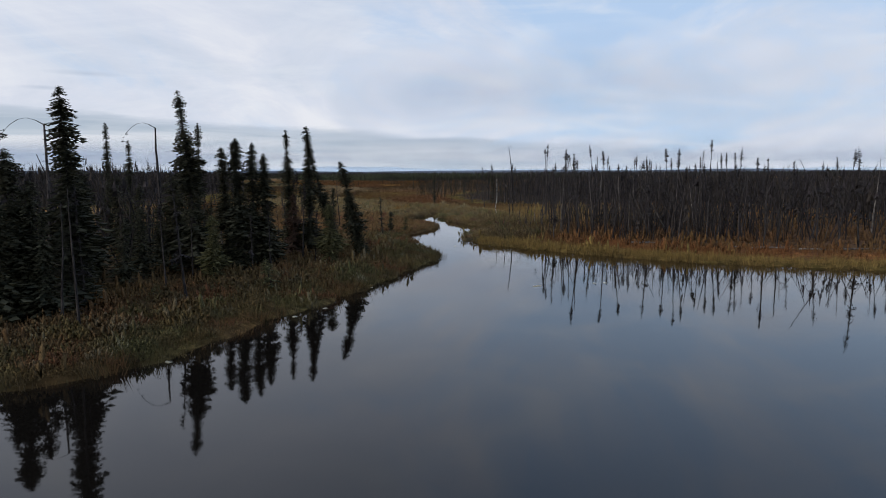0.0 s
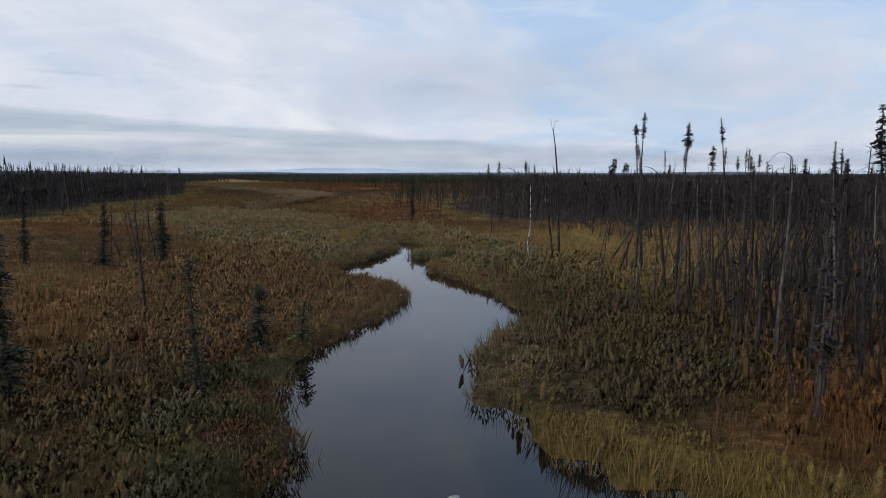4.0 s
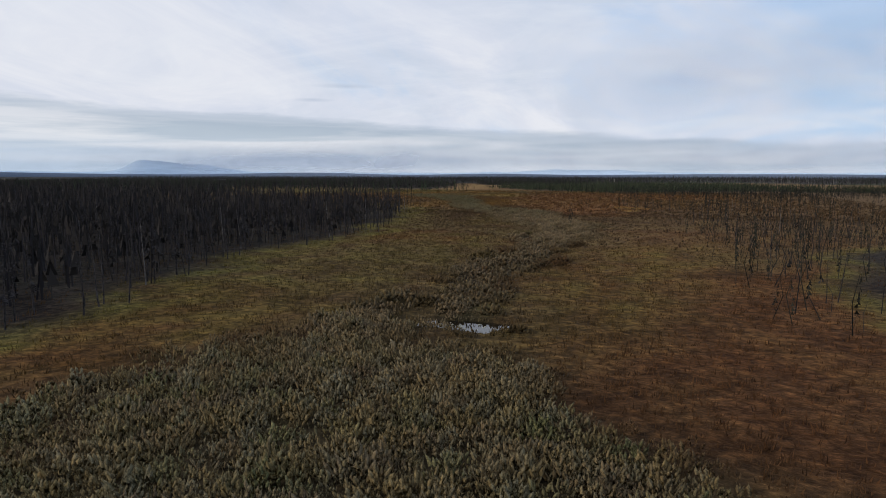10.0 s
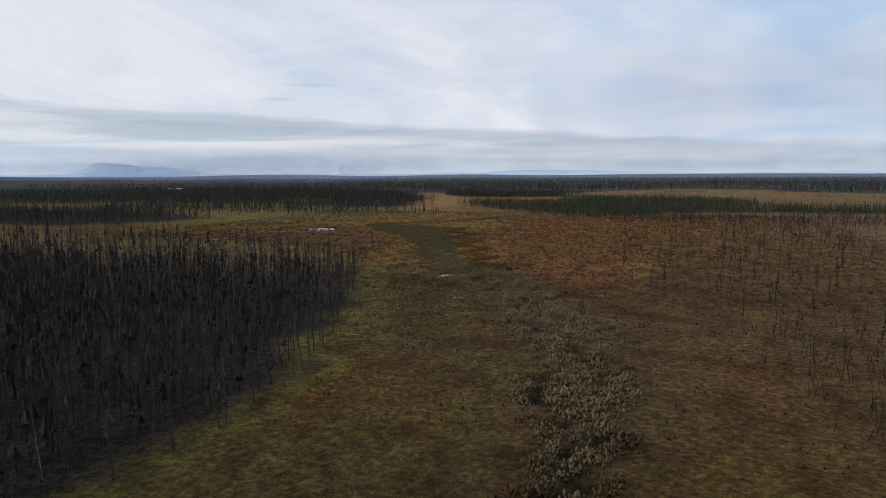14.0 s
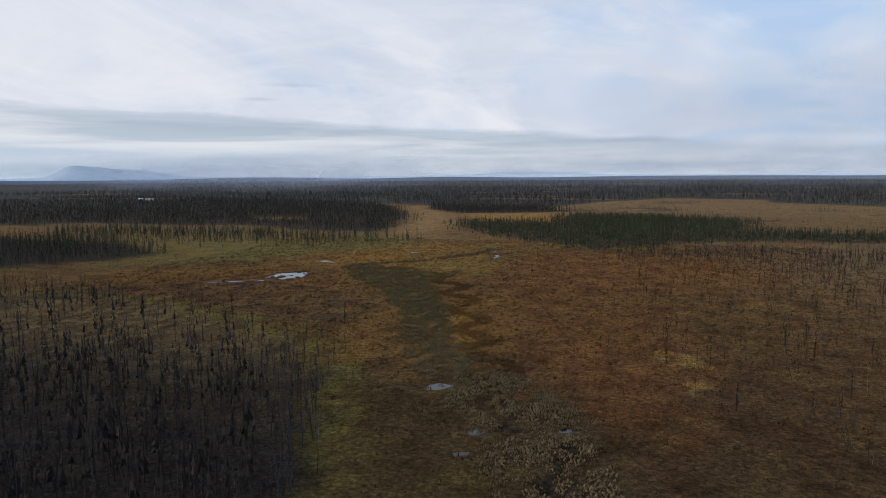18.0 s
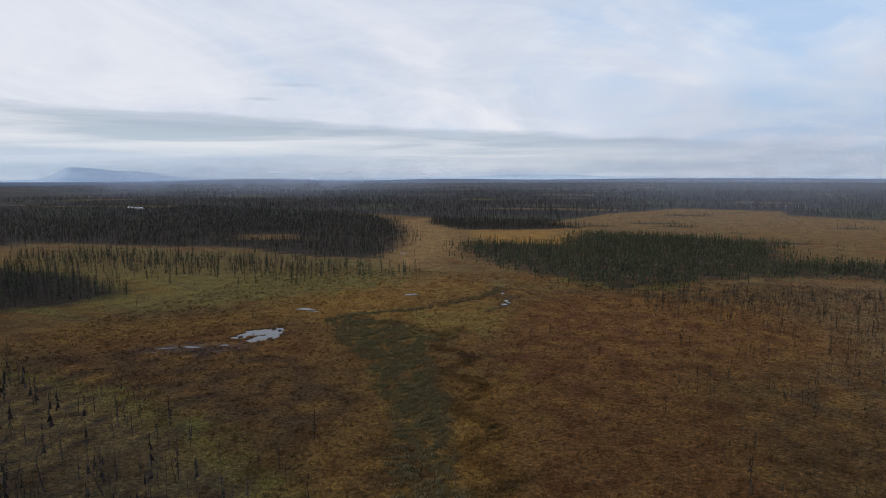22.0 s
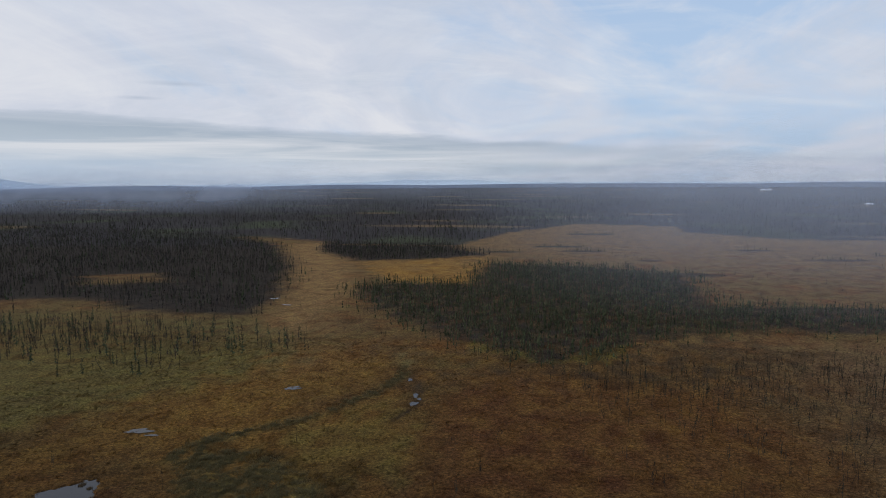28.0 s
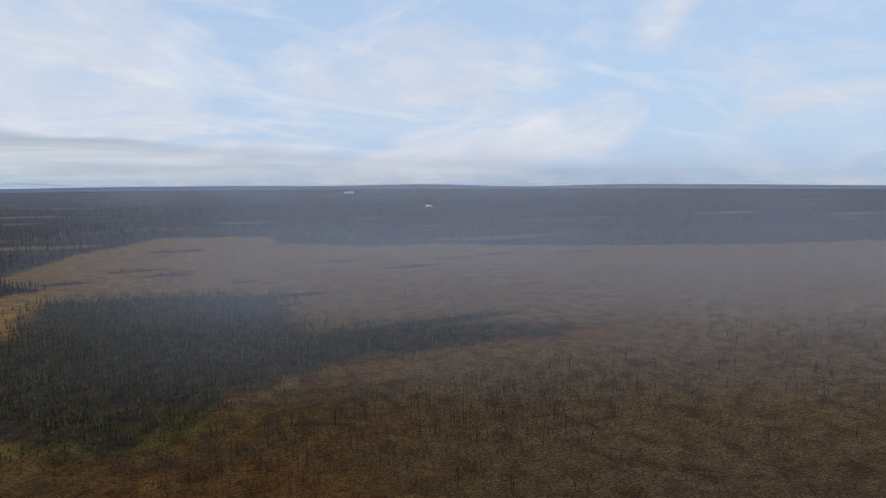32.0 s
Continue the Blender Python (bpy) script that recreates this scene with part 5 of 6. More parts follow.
def mini_tree(kind, seed):
    """A far tree: trunk and a few drooping boughs."""
    g = np.random.default_rng(seed)
    bits = []
    q = g.uniform(0, 3.14)
    w = np.array([math.cos(q), math.sin(q), 0]) * 0.012
    bits.append((np.array([-w, w, (g.normal(0, .02), 0, 1.0)]), np.array([(0, 1, 2)])))
    z0, n, r0 = {"bare": (0.3, 3, 0.05), "full": (0.05, 6, 0.1), "slim": (0.2, 5, 0.075)}[kind]
    for i in range(n):
        f = (i + g.uniform(0.2, 0.8)) / n
        z, a = z0 + (1 - z0) * f, i * 2.4 + g.uniform(0, 1)
        r = r0 * ((1 - f) ** 0.7 + 0.18)
        side = np.array([-math.sin(a), math.cos(a), 0]) * r * (0.9 if kind != "bare" else 0.25)
        b = np.array([math.cos(a) * r * .6, math.sin(a) * r * .6, z - 0.10])
        bits.append((np.array([(0, 0, z + 0.12), b - side, b + side]), np.array([(0, 1, 2)])))
    return join(bits)


BURNT, SCORCH, GREEN, PALE = (0.026, 0.022, 0.024), (0.028, 0.023, 0.020), (0.030, 0.039, 0.020), (0.20, 0.175, 0.15)


def fill(name, protos, n, box, chance, seed, hmin, hmax, colours, label, lean=0.04):
    X, Y, g = spots(n, *box, chance, seed)
    k = g.choice(len(protos), len(X), p=np.array([p[1] for p in protos]))
    Vs, Fs, Cs, base = [], [], [], 0
    for i, (proto, w) in enumerate(protos):
        m = k == i
        if not m.any():
            continue
        x, y = X[m], Y[m]
        C = np.array(colours[i])[None] * g.uniform(0.6, 1.5, (len(x), 1))
        z = np.where(np.hypot(x, y) > 850, 0, height(x, y))
        P, F, C = scatter(proto, x, y, z, g.uniform(hmin, hmax, len(x)) * (0.85 + 0.3 * g.uniform(0, 1, len(x)) ** 3), g.uniform(0, 6.28, len(x)), (g.normal(0, lean, len(x)), g.normal(0, lean, len(x))), colours=C)
        Vs.append(P)
        Fs.append(F + base)
        Cs.append(C)
        base += len(P)
    tagged(new(name, mesh_from(name, np.vstack(Vs), np.vstack(Fs), M_FOREST, np.vstack(Cs))), label, "forest", kind="stuff")


def forests():
    bare, bare2, club, full, slim = low_snag("bare", 1), low_snag("bare", 2), low_snag("club", 3), low_snag("full", 4), low_snag("slim", 5)
    burnt = [(bare, .3), (bare2, .25), (club, .2), (slim, .25)]
    bc = [BURNT, (0.042, 0.037, 0.037), BURNT, SCORCH]
    inner = lambda poly, a: (lambda x, y: soft(signed(poly, x, y) + a, 8))
    fill("burnt_forest", burnt, 15000, (8, 260, 44, 240), lambda x, y: soft(signed(BURN_EAST, x, y) + 12, 24) * (0.35 + 0.65 * soft(x - 120, 100)), 41, 4.6, 6.6, bc, "dense burnt black spruce forest east of the river")
    fill("burnt_forest", [(bare, .45), (bare2, .45), (slim, .1)], 1100, (8, 32, 52, 84), lambda x, y: soft(signed(BURN_EAST, x, y) + 1, 3) * (y < 82), 56, 1.6, 4.6, [BURNT, (0.045, 0.038, 0.034), SCORCH], "thicket of thin charred saplings on the east bank", 0.09)
    fill("burnt_forest", burnt, 14000, (-240, -8, -10, 90), lambda x, y: soft(signed(BURN_WEST, x, y) + 5, 12) * 0.6 * (x < -19), 42, 4.6, 6.8, bc, "dense burnt black spruce forest west of the river")
    left = [(bare, .22), (bare2, .2), (club, .06), (slim, .52)]
    fill("burnt_forest", left, 19000, (-420, -50, 90, 352), lambda x, y: soft(signed(BURN_LEFT, x, y) + 2, 12) * (0.5 - 0.3 * soft(-x - 240, 120)) * (1 - 0.72 * soft(280 - y, 60)), 43, 6.0, 9.2, bc, "dark burnt spruce stand beside the open bog", 0.03)
    mb, mb2, mf, mf2, ms, ms2 = mini_tree("bare", 1), mini_tree("bare", 2), mini_tree("full", 3), mini_tree("full", 4), mini_tree("slim", 5), mini_tree("slim", 6)
    fill("burnt_forest", [(mb, .3), (mb2, .3), (ms, .4)], 44000, (-420, -62, 95, 350), lambda x, y: soft(signed(BURN_LEFT, x, y) + 6, 8) * (1.0 - 0.45 * soft(-x - 220, 120)) * (1 - 0.9 * soft(272 - y, 60)), 54, 5.5, 8.4, [BURNT, (0.030, 0.026, 0.026), SCORCH], "crowded dead trees inside the dark burnt stand", 0.02)
    fill("burnt_forest", [(mb, .5), (mb2, .3), (ms, .2)], 24000, (18, 260, 50, 230), lambda x, y: soft(signed(BURN_EAST, x, y) + 24, 22) * 0.7, 57, 4.2, 6.4, [BURNT, (0.036, 0.032, 0.032), SCORCH], "crowded dead trees deep in the eastern burnt forest", 0.03)
    belt = lambda x, y: soft(line_distance([(-400, 545, 40), (-310, 540, 40), (-250, 535, 38), (-200, 535, 28), (-165, 545, 8)], x, y) + 9 * wave(x, y, 40, 28), 24) * np.clip(0.2 + 0.8 * (y - 490) / 80, 0.15, 1) * (1 - 0.8 * wood(x, y)) * np.clip(0.7 + 0.6 * wave(x, y, 18, 48), 0.08, 1)
    fill("scattered_spruce", [(slim, .5), (club, .15), (full, .35)], 3400, (-450, -140, 470, 610), belt, 55, 4.6, 9.0, [SCORCH, BURNT, GREEN], "dark single spruces scattered over the mossy meadow", 0.03)
    green = [(mf, .3), (mf2, .3), (ms, .25), (mb, .15)]
    gc = [GREEN, (0.046, 0.054, 0.028), (0.044, 0.044, 0.026), (0.06, 0.052, 0.045)]
    fill("spruce_wood", green, 44000, (-185, 130, 505, 830), lambda x, y: soft(signed(WOOD_ISLAND, x, y) + 6 * wave(x, y, 22, 23) + 4 * wave(x, y, 9, 61), 34) * np.clip(0.42 + 0.35 * wave(x, y, 24, 24) + 0.25 * wave(x, y, 8, 63), 0.05, 1), 44, 3.2, 6.4, gc, "island of green black spruce in the bog")
    fill("spruce_wood", [(slim, .5), (bare, .3), (full, .2)], 7000, (-620, -255, 375, 515), lambda x, y: soft(signed(WOOD_LEFT, x, y), 12) * 0.6, 45, 5.0, 8.6, [SCORCH, BURNT, GREEN], "dark spruce wood at the edge of the meadow")
    mixed = [(mb, .26), (mb2, .26), (mf, .08), (ms, .22), (ms2, .18)]
    mc = [BURNT, (0.05, 0.044, 0.044), GREEN, SCORCH, (0.034, 0.032, 0.024)]
    fill("spruce_wood", mixed, 80000, (-1100, -195, 585, 1260), lambda x, y: soft(signed(WOOD_CORRIDOR, x, y) + 8 * wave(x, y, 60, 25), 24) * np.clip(0.7 + 0.4 * wave(x, y, 80, 26), 0.15, 1) * (0.3 + 0.7 * soft(-x - 700, 500)) * (1 - glade(x, y)), 46, 4.2, 7.8, mc, "mixed burnt and green spruce wood beside the meadow")
    fill("spruce_wood", mixed, 7000, (-280, -85, 825, 995), lambda x, y: soft(signed(WOOD_BAND, x, y), 16) * 0.6, 47, 5.0, 8.5, mc, "band of spruce across the bog")
    clump = lambda x, y: np.max([soft((np.hypot((x - a) / c, (y - b) / d) - 1) * d, 3) for a, b, c, d in CLUMPS], 0)
    fill("spruce_wood", green, 60000, (-110, 460, 620, 1120), lambda x, y: clump(x, y) * 0.3, 48, 2.6, 5.2, gc, "small clumps of spruce scattered in the bog")
    # thin scatter of stunted trees in the open
    sparse = lambda x, y: (soft(line_distance([(-30, 500, 16), (20, 500, 22), (80, 520, 20)], x, y), 40) * 0.8 + soft(line_distance([(-420, 550, 28), (-300, 550, 30), (-230, 560, 26)], x, y), 24) * 0.3
                           + soft(line_distance([(40, 225, 30), (24, 270, 38), (12, 330, 40), (22, 400, 48), (10, 480, 36), (-45, 528, 22)], x, y) + 12 * wave(x, y, 50, 13), 50) * (0.07 + 0.55 * (wave(x, y, 26, 14) > 0.3))
                           + soft(line_distance([(25, 440, 12), (70, 480, 22), (130, 520, 24)], x, y) + 10 * wave(x, y, 30, 45), 24) * 0.4 + soft(line_distance([(100, 490, 45), (180, 480, 50), (300, 470, 60)], x, y), 40) * 0.18
                           + soft(line_distance([(-100, 250, 22), (-125, 300, 22), (-180, 330, 20), (-250, 360, 14)], x, y), 16) * 0.35 + 0.006) * (1 - wood(x, y)) * (1 - willow(x, y)) * dry(x, y, 1)
    stunted = [(slim, .45), (bare, .35), (club, .2)]
    fill("stunted_spruce", [(slim, .5), (bare, .25), (club, .25)], 40000, (-430, 420, 215, 640), sparse, 49, 2.8, 6.2, [(0.022, 0.021, 0.015), (0.026, 0.022, 0.02), (0.018, 0.017, 0.015)], "stunted thin spruces scattered over the bog")
    fill("stunted_spruce", stunted, 5000, (-8, 60, 100, 260), lambda x, y: soft(line_distance([(14, 128, 6), (5, 155, 7), (4, 185, 12), (10, 225, 22)], x, y), 12) * 0.28 * (1 - 0.6 * wood(x, y)), 50, 2.4, 5.2, [(0.030, 0.028, 0.020), (0.035, 0.03, 0.028), (0.024, 0.022, 0.02)], "thin burnt spruces at the edge of the bog", 0.08)
    fill("stunted_spruce", [(ms, .6), (mb, .4)], 9000, (-60, 560, 600, 1150), lambda x, y: np.clip(1.5 * wave(x * 0.5, y, 55, 47) - 0.25, 0.02, 0.6) * (1 - wood(x, y)) * soft(-x - 20, 60), 58, 1.8, 4.2, [(0.030, 0.030, 0.020), (0.035, 0.03, 0.028)], "stunted spruces strewn over the far meadow", 0.04)
    # the woods beyond, thinner with distance
    far = lambda x, y: soft(signed(FAR_EDGE, x, y) + 18 * wave(x, y, 130, 15) + 9 * wave(x, y, 45, 49), 22) * np.minimum(1, (1250 / np.hypot(x, y + 100)) ** 1.6) * (np.abs(x) < 0.95 * y + 200)
    fc = [(0.036, 0.030, 0.034), (0.030, 0.026, 0.029), (0.032, 0.038, 0.022), (0.032, 0.027, 0.027), (0.030, 0.029, 0.024)]
    fill("far_forest", mixed, 95000, (-1500, 1700, 760, 2300), lambda x, y: far(x, y) * np.clip(0.75 + 0.4 * wave(x, y, 120, 27), 0.15, 1), 51, 6.5, 11.5, fc, "burnt and green spruce forest stretching far off", 0.02)
    fill("far_forest", [(mb, .5), (ms, .5)], 70000, (-4200, 4600, 1900, 4850), lambda x, y: far(x, y) * 1.8, 52, 9, 16, [(0.034, 0.032, 0.031), (0.036, 0.038, 0.029)], "spruce forest reaching to the horizon", 0.02)
    pale = lambda x, y: soft(line_distance([(-120, 1360, 22), (40, 1420, 25), (180, 1330, 25), (330, 1180, 12), (420, 1120, 12)], x, y) + 10 * wave(x, y, 60, 16), 20)
    fill("dead_birches", [(mb, .6), (mb2, .4)], 16000, (-220, 520, 1080, 1480), lambda x, y: pale(x, y) * 0.35, 53, 7, 11, [PALE, (0.16, 0.14, 0.125)], "pale bare trunks of dead birches in the far forest", 0.02)


river_trees()
bog_snags()
snag_field()
forests()


# ---- single things ----
def ragged(name, label, x, y, path, radii, mat, extra=(), group=""):
    ob = thing(name, label, "tree", group)
    part("trunk", mesh_from("trunk", *tube(path, radii, 8), mat), ob)
    for pname, geo, m in extra:
        tagged(part(pname, mesh_from(pname, geo[0], geo[1], m), ob), kind="stuff")
    put_once(ob, x, y)


def landmark_trees():
    # tall snag with a forked top, and its broken neighbour
    p = np.array([(0, 0, -.1), (.04, 0, 1.2), (-.02, 0, 2.6), (-.05, 0, 4.0), (-.1, 0, 5.4), (-.24, 0, 6.8), (-.36, 0, 8.0), (-.48, 0, 8.8)])
    fork = join([limb((-.48, 0, 8.75), (-.62, 0.1, 9.2), .03), limb((-.48, 0, 8.75), (-.42, -.1, 9.35), .03), limb((-.62, 0.1, 9.15), (-.60, .1, 9.55), .025),
                 limb((-.42, -.1, 9.3), (-.38, 0, 9.55), .025), limb((-.60, .1, 9.5), (-.8, .1, 9.6), .022), limb((-.38, 0, 9.5), (-.27, 0, 9.52), .022)])
    ragged("tall_snag", "tall charred snag with peeling white bark and a forked top", 9.2, 84.5, p, [.10, .085, .075, .068, .06, .05, .038, .028], M_PEEL,
           (("forked_top", fork, M_BURNT), ("twig_tuft", join([needles(np.array([(-.75, .1, 9.4), (-.75, .1, 9.8)]), 9.5, 9.7, lambda f: .13, 8, 5, .1, .9), needles(np.array([(-.29, 0, 9.3), (-.29, 0, 9.8)]), 9.4, 9.6, lambda f: .13, 8, 6, .1, .9)]), M_TWIG), ("dead_branchwork", twigs(p, 3, 8.6, .5, 40, 6), M_TWIG)))
    p = np.array([(0, 0, -.1), (-.08, 0, 1.2), (-.22, 0, 2.4), (-.34, 0, 3.4), (-.52, 0, 4.1), (-.6, 0, 4.4), (-.72, 0, 5.6), (-.78, 0, 6.3)])
    ragged("broken_snag", "charred leaning snag with white bark peeling off", 8.9, 84.9, p, [.09, .075, .065, .055, .05, .045, .045, .012], M_PEEL, (("dead_branchwork", twigs(p, .8, 6, .45, 26, 7), M_TWIG),))
    # white birch, snapped over
    p = np.array([(0, 0, -.1), (-.02, 0, .6), (-.1, 0, 1.1), (-.16, 0, 1.6), (-.1, 0, 2.0), (.0, 0, 2.4), (.02, 0, 3.3), (.0, 0, 4.3), (-.01, 0, 5.25)])
    top = np.array([(-.01, 0, 5.2), (-.1, 0, 5.5), (-.6, 0, 5.85), (-1.25, 0, 6.3), (-1.7, 0, 6.5), (-2.15, 0, 6.58)])
    fork = join([limb((-1.25, 0, 6.28), (-1.7, 0, 6.28), .018), limb((-1.6, 0, 6.26), (-2.2, 0, 6.54), .016), limb((-2.1, 0, 6.55), (-2.25, .05, 6.68), .016)])
    ragged("birch", "slender white birch with its dead top bent over", 6.9, 82.1, p, [.055, .05, .05, .046, .044, .04, .034, .028, .024], M_BIRCH,
           (("bent_top", tube(top, [.030, .030, .028, .024, .02, .010], 6), M_PALE), ("bent_branch", fork, M_BURNT), ("dead_branchwork", twigs(p, 2.2, 5.2, .28, 14, 8), M_TWIG)))
    # tall survivors over the east bank: x, y, height, lean
    for i, (x, y, h, lean) in enumerate(((12.7, 79.1, 9.4, 2), (13.2, 79.4, 8.8, -2), (14.6, 77.7, 8.7, 1), (16.0, 76.7, 7.4, 0), (20.6, 98.8, 8.7, -8), (19.7, 82.2, 9.4, -6), (21.4, 58.8, 8.0, 0), (29.6, 71.0, 9.4, 1),
                                         (17.9, 103, 7.4, 2), (19.4, 103, 7.0, 0), (6.9, 107.0, 7.0, 0), (18.6, 101.5, 6.8, -12), (21.7, 104.9, 7.0, 0), (22, 102.6, 8.9, -11), (21.9, 117.2, 7.9, 0))):
        put_once(club_snag(h, 300 + i), x, y, 0, (lean, 0))
    # the lone pair of snags in the western bog
    put_once(bare_snag(4.1, 330), -21.4, 92.1, 0, (-4, 0))
    put_once(bare_snag(3.6, 331), -20.5, 92.0, 0, (7, 0))
    # crooked dead saplings between the shrubs of the east bank
    g = np.random.default_rng(340)
    protos = [bare_snag(3.4, 341, None, "crooked charred sapling leaning in the bog", "dead_sapling"), bare_snag(2.8, 342, M_PALE, "crooked dead sapling bleached grey", "dead_sapling")]
    for i in range(46):
        x, y = g.uniform(7, 26), g.uniform(88, 122)
        if x < 21 - (y - 88) * 0.45:
            x += 9
        lean = (g.normal(0, 16), g.normal(0, 10))
        if i < 2:
            put_once(protos[i], x, y, 0, lean)
        else:
            put_copy(protos[i % 5 == 0], x, y, 0, lean, g.uniform(.5, 1.15))
    for x, y, h, a, mat, lab in ((14.5, 78.5, 3.4, 24, M_PALE, "pale dead trunk leaning out of the snags"), (21.5, 60.5, 5.6, -34, M_PALE, "long pale trunk fallen aslant"), (19.8, 60.8, 3.8, -28, M_PALE, "pale trunk fallen aslant"),
                                 (13.6, 87.0, 3.2, 30, M_BURNT, "charred trunk leaning at a steep angle"), (12.0, 80.0, 5.2, 14, M_BURNT, "charred trunk leaning at a steep angle"),
                                 (7.2, 148.0, 3.6, 20, M_BURNT, "charred trunk leaning at a steep angle"), (6.0, 149.0, 3.2, -24, M_BURNT, "charred trunk leaning at a steep angle")):
        p = trunk_path(h, int(x * 10), .15)
        ob = tree("leaning_trunk", lab, "dead tree", [("trunk", tube(p, np.linspace(.09, .02, len(p)), 6), mat), ("dead_branchwork", twigs(p, .3 * h, h, .5, 16, int(y)), M_TWIG)])
        put_once(ob, x, y, 0, (a, 8))


def bushes():
    for x, y, s, mat, lab in ((7.4, 82.4, .75, M_LEAF, "yellow-green alder sapling at the foot of the birch"), (11.4, 83.2, .95, M_LEAF, "dark green rounded alder bush"), (-17.5, 72, .7, M_LEAF, "yellow autumn birch sapling"), (-23.4, 84.7, .9, M_LEAF, "yellow autumn birch sapling"),
                              (-9.4, 35.2, .6, M_YOUNG, "pale grey-leaved willow bush"), (-7.4, 36.5, .55, M_YOUNG, "pale grey-leaved willow bush"), (-13.5, 29.5, .6, M_YOUNG, "pale grey-leaved willow bush")):
        ob = thing("bush", lab, "bush")
        g = np.random.default_rng(int(abs(x * 7 + y)))
        stems = join([limb((0, 0, -.05), (g.normal(0, .35), g.normal(0, .35), g.uniform(.7, 1.3)), .012) for _ in range(14)])
        tagged(part("stem", mesh_from("stem", *stems, M_TWIG), ob), kind="stuff")
        tagged(part("leaf", mesh_from("leaf", *shrub(60, 6, 1.3, .6, .12, int(y)), mat), ob), kind="stuff")
        put_once(ob, x, y, 0, (0, 0), s)


def tall_grass():
    for x, y, s, n in ((-6.3, 96.5, .85, 700), (-7.2, 96.9, .6, 200), (-8.2, 99.8, .4, 150), (-5.8, 98.0, .45, 160)):
        ob = thing("tall_grass_clump", "clump of tall golden reed grass among willows", "grass")
        V, T = tuft(n, 1.7, 1.3, .009, int(n))
        tagged(part("blade", mesh_from("blade", V, T, M_STRAW), ob), kind="stuff")
        put_once(ob, x, y, 0, (0, 0), s)
    for x, y in ((-25.8, 321.8), (-25.8, 305.1), (-30, 326), (-22.6, 317)):
        ob = thing("moss_hummock", "pale yellow moss and grass hummock in the bog", "moss")
        V, T = tuft(160, .6, 1.5, .05, int(y))
        V[:, 0] *= 1.5
        tagged(part("tuft", mesh_from("tuft", V, T, M_STRAW), ob), kind="stuff")
        put_once(ob, x, y)


def pond_tussocks():
    g = np.random.default_rng(90)
    for x, y, s in ((-161.5, 411.0, 1.3), (-163.0, 405.5, 1.0), (-160.8, 403.0, 1.2), (-173.5, 404.5, 1.0), (-176.5, 410.5, 0.9), (-168.5, 417.5, 1.1), (-165.5, 416.0, 0.8), (-167.0, 397.5, 1.0), (-162.0, 399.5, 0.8)):
        ob = thing("sedge_tussock", "dark brown sedge tussock standing in the bog pond", "grass", "tussocks in the pond")
        V, T = tuft(70, .55, .8, .05, int(-x))
        part("mound", mesh_from("mound", *tube([(0, 0, -.6), (0, 0, -.05), (.05, 0, .12), (0, 0, .2)], [1.0, .95, .7, .1], 9), M_PEAT), ob)
        tagged(part("blade", mesh_from("blade", V, T, M_PEAT), ob), kind="stuff")
        ob.matrix_basis = pose(x, y, WATER_Z, 0, 0, g.uniform(0, 360)) @ Matrix.Scale(s, 4)


def lily_pads():
    g = np.random.default_rng(5)
    proto = None
    spots_ = [(5.0, 34.1), (5.2, 34.3), (8.4, 35.0), (9.0, 35.1), (-3.9, 33.9), (-6.4, 26.9), (-5.4, 28.6), (-7.9, 23.9), (-5.0, 81.9), (-4.7, 82.1), (-5.2, 81.7), (-9.2, 20.6), (-9.0, 20.3), (3.6, 56.2), (1.0, 53.4)]
    spots_ += [(-26.5 + g.normal(0, 1.3), 146 + g.normal(0, .5)) for _ in range(26)]
    for x, y in spots_:
        n = 14
        a = np.linspace(0.25, 6.03, n)
        V = np.vstack([[(0, 0, .012)], np.stack([.16 * np.cos(a), .13 * np.sin(a), .012 + .012 * np.sin(a * 3)], 1), np.stack([.16 * np.cos(a), .13 * np.sin(a), 0 * a - .004], 1)])
        T = [(0, i + 1, i + 2) for i in range(n - 1)] + [(i + 1, i + 1 + n, i + 2 + n) for i in range(n - 1)] + [(i + 1, i + 2 + n, i + 2) for i in range(n - 1)]
        if proto is None:
            proto = mesh_from("lily_pad", V, T, M_PAD)
        ob = tagged(new("lily_pad", proto), "yellowed lily pad floating on dark water", "lily pad", "lily pads")
        ob.matrix_basis = pose(x, y, WATER_Z + .004, 0, 0, g.uniform(0, 360)) @ Matrix.Scale(g.uniform(.5, .95), 4)


def driftwood():
    for x, y, l, a in ((23.5, 48.5, 3.4, 15), (24.5, 49.4, 2.6, -20), (22.0, 49.0, 2.2, 40), (30.0, 47.5, 3.0, 5), (15.5, 53.0, 2.4, -12), (16.2, 52.6, 1.8, 35), (27.2, 48.4, 2.4, -8)):
        p = np.array([(0, 0, .12), (l * .4, .1, .2), (l, -.05, .14)])
        V, T = tube(np.stack([p[:, 2] * 0, p[:, 1], p[:, 0]], 1), [.07, .06, .025], 7)
        V = np.stack([V[:, 2], V[:, 1], V[:, 0] + .12], 1)
        ob = tree("fallen_log", "grey fallen log lying in the shore brush", "log", [("log", (V, T), M_PALE), ("branch_stub", twigs(np.array([(0, 0, 0), (0, 0, .4)]), .05, .35, .5, 8, int(x)), M_TWIG)], "fallen logs")
        put_once(ob, x, y, a)


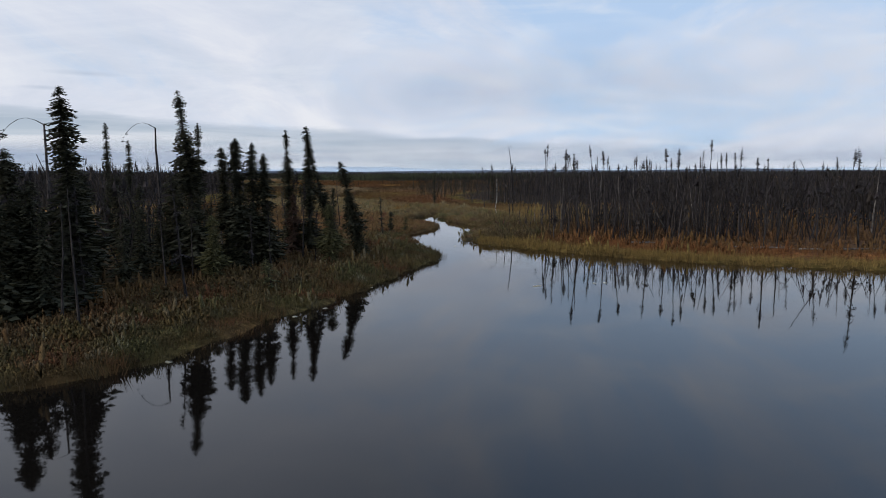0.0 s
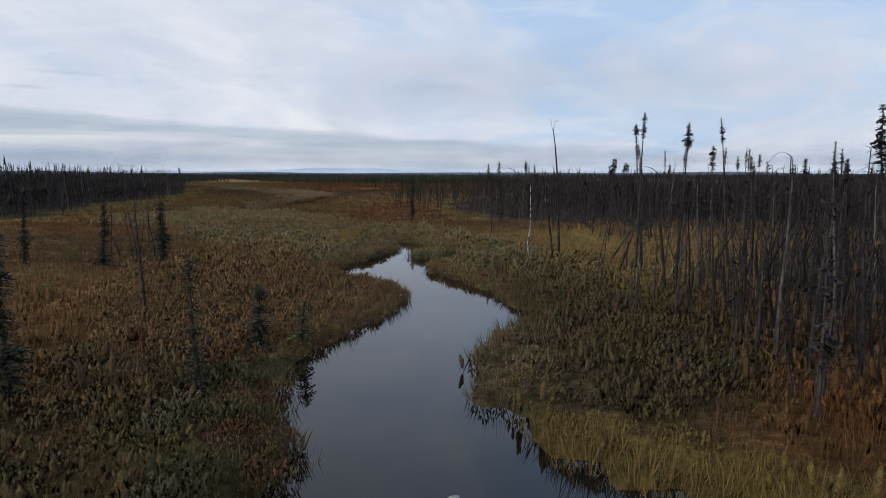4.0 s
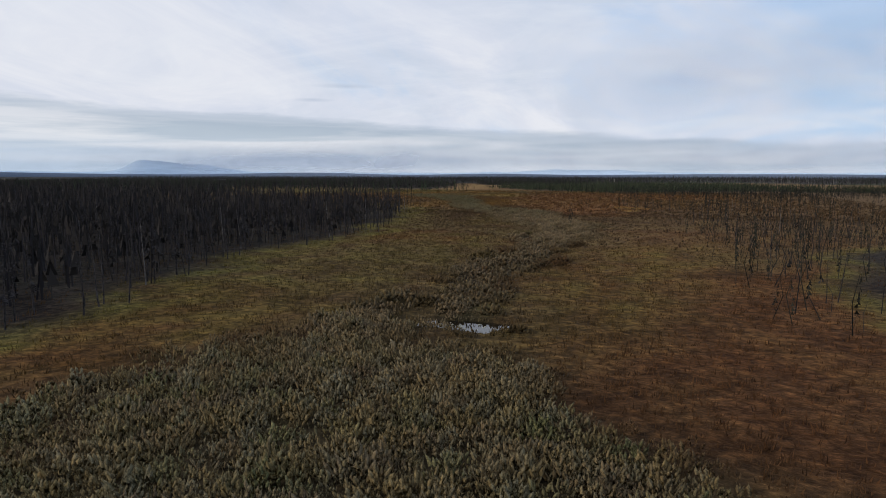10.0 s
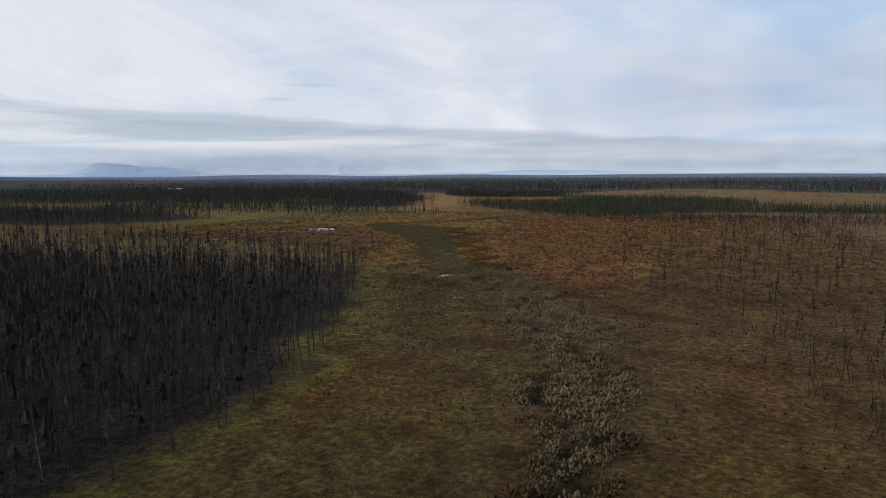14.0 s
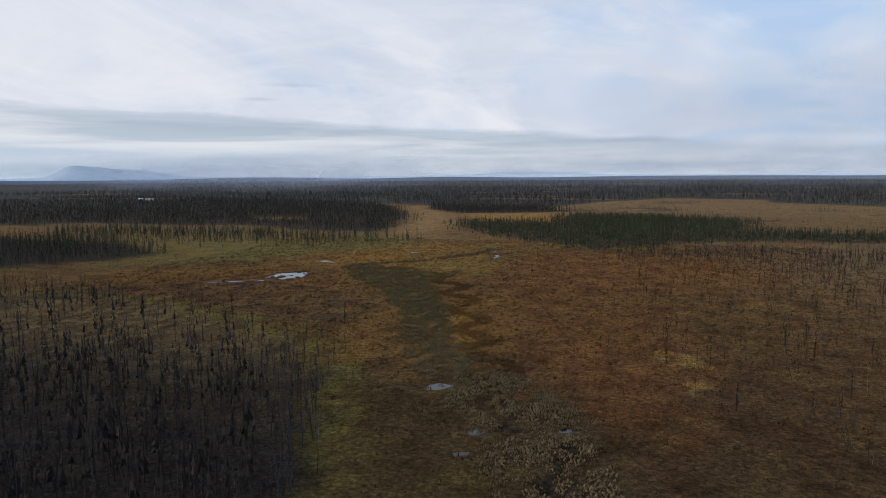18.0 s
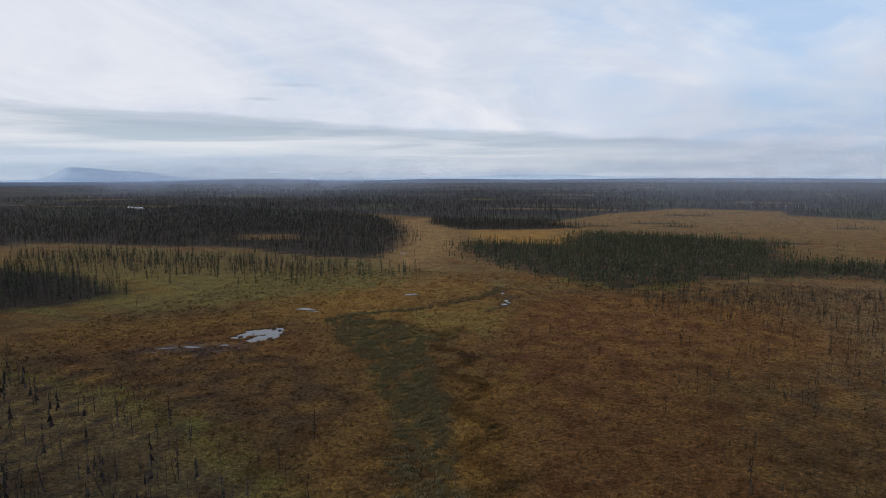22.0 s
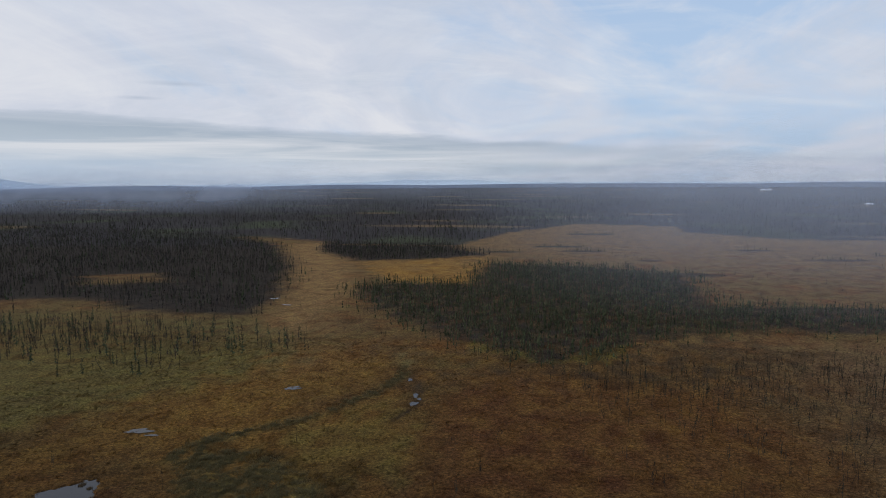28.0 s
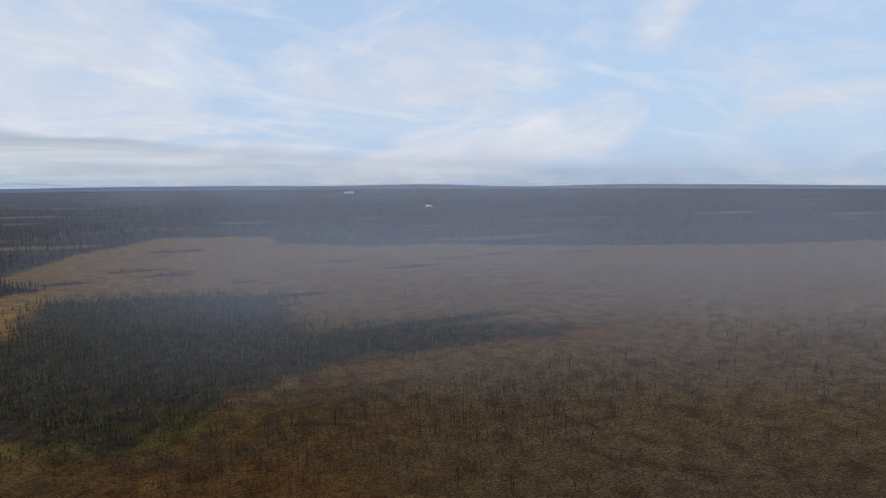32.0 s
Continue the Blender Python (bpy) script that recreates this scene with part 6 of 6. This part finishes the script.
def cabins():
    M_ROOF, M_WALL = plain_material("pale_metal_roof", (.6, .61, .63), .5), plain_material("cabin_wall", (.32, .29, .25))
    for x, y, w, d, h, a in ((-815, 1092, 12, 5, 2, 20), (-850, 1112, 7, 4, 2, 30), (1090, 3390, 50, 14, 7, 10), (780, 1920, 16, 8, 3, 5)):
        ob = thing("cabin", "low pale-roofed building far off in the forest", "building", "far buildings")
        V = np.array([(-w / 2, -d / 2, 0), (w / 2, -d / 2, 0), (w / 2, d / 2, 0), (-w / 2, d / 2, 0), (-w / 2, -d / 2, h), (w / 2, -d / 2, h), (w / 2, d / 2, h), (-w / 2, d / 2, h)])
        part("wall", mesh_from("wall", V, np.array([(0, 1, 5, 4), (1, 2, 6, 5), (2, 3, 7, 6), (3, 0, 4, 7)]), M_WALL), ob)
        e = .6
        V = np.array([(-w / 2 - e, -d / 2 - e, h), (w / 2 + e, -d / 2 - e, h), (w / 2 + e, 0, h + d * .35), (-w / 2 - e, 0, h + d * .35), (-w / 2 - e, d / 2 + e, h), (w / 2 + e, d / 2 + e, h)])
        part("roof", mesh_from("roof", V, np.array([(0, 1, 2, 3), (3, 2, 5, 4)]), M_ROOF), ob)
        ob.matrix_basis = pose(x, y, 0, 0, 0, a)


def hills():
    """Long low ridges closing the distance, the haze before them painted into their bluish colour."""
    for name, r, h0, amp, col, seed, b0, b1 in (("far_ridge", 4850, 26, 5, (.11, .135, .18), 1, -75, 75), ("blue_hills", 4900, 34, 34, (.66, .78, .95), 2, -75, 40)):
        a = np.radians(np.linspace(b0, b1, 260))
        g = np.random.default_rng(seed)
        top = np.full(len(a), float(h0))
        for k in range(5):
            top += amp * .4 * np.sin(a * g.uniform(6, 30) + g.uniform(0, 6.28))
        if name == "blue_hills":
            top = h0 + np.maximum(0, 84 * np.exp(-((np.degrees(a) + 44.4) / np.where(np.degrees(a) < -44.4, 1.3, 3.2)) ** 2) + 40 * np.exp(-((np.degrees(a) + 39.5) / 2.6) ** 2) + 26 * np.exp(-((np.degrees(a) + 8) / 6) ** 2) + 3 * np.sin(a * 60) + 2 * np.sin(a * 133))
        x, y = r * np.sin(a), r * np.cos(a)
        V = np.vstack([np.stack([x, y, 0 * x - 1], 1), np.stack([x * 1.003, y * 1.003, top], 1), np.stack([x * 1.012, y * 1.012, 0 * x - 1], 1)])
        n = len(a)
        i = np.arange(n - 1)
        Q = np.vstack([np.stack([i, i + 1, i + 1 + n, i + n], 1), np.stack([i + n, i + n + 1, i + 2 * n + 1, i + 2 * n], 1)])
        tagged(new(name, mesh_from(name, V, Q, plain_material(name, col, 1.0))), "low hills far off on the horizon, blue haze painted into their colour", "hills", kind="structure")


M_STRAW = needle_material("dry_reed", (0.14, 0.072, 0.024), (0.36, 0.20, 0.06))
M_PEAT = needle_material("wet_peat_sedge", (0.018, 0.013, 0.009), (0.07, 0.045, 0.022))
M_PAD = plain_material("lily_leaf", (.34, .31, .22), .4)
landmark_trees()
bushes()
tall_grass()
pond_tussocks()
lily_pads()
driftwood()
cabins()
hills()


# ---- mist, as see-through sheets ----
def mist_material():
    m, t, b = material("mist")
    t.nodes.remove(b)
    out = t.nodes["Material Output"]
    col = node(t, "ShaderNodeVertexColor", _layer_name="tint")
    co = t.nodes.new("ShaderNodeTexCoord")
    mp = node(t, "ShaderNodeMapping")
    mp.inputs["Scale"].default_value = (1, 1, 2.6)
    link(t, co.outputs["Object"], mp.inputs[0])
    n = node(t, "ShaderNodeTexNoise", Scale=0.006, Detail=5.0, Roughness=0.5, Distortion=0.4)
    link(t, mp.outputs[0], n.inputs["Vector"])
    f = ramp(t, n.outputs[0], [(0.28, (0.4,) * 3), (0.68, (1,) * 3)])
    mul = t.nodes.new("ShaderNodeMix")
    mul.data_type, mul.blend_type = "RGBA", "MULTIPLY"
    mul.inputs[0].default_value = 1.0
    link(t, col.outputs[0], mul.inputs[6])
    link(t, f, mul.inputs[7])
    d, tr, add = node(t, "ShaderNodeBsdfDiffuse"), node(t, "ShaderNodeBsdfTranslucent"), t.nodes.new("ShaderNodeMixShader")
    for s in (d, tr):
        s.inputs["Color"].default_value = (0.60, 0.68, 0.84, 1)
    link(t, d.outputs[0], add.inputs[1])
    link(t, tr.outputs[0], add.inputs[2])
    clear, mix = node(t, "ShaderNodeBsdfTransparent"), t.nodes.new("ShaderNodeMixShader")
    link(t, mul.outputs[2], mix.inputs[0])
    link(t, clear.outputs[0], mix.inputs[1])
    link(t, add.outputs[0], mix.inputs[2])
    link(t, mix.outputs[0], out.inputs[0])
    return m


def mist_sheet(x0, y0, x1, y1, top, strength, mat, foot=0.5):
    """An upright see-through sheet standing in for haze, thickest halfway up, fading out at its ends, foot and top."""
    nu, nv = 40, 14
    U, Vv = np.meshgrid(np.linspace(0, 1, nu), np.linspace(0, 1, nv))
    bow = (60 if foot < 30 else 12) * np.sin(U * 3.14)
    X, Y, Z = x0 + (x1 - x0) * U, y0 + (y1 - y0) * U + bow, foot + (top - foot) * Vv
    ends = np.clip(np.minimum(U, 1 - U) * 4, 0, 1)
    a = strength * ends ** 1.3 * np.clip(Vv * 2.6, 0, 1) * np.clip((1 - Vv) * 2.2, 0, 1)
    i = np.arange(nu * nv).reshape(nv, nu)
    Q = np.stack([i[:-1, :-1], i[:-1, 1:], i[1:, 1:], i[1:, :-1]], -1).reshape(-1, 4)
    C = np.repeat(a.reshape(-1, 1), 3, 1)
    tagged(new("mist", mesh_from("mist", np.stack([X, Y, Z], -1).reshape(-1, 3), Q, mat, C)), "thin see-through sheet standing in for mist over the forest", "mist", kind="stuff")


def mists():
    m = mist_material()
    # at most six sheets lie behind one another
    mist_sheet(-3900, 2100, 4300, 2600, 135, 0.28, m)
    mist_sheet(-1500, 1350, -350, 1500, 100, 0.5, m)
    mist_sheet(-900, 1500, 1500, 1500, 100, 0.17, m)
    mist_sheet(60, 1050, 1700, 800, 140, 0.09, m, 20)
    mist_sheet(170, 760, 1100, 480, 125, 0.11, m, 20)
    # two near sheets set square to the last camera heading
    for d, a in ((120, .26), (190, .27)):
        mist_sheet(-54 + .48 * d - .75 * d, 317 + .87 * d + .42 * d, -54 + .48 * d + 1.2 * d, 317 + .87 * d - .66 * d, 94, a, m, 36)


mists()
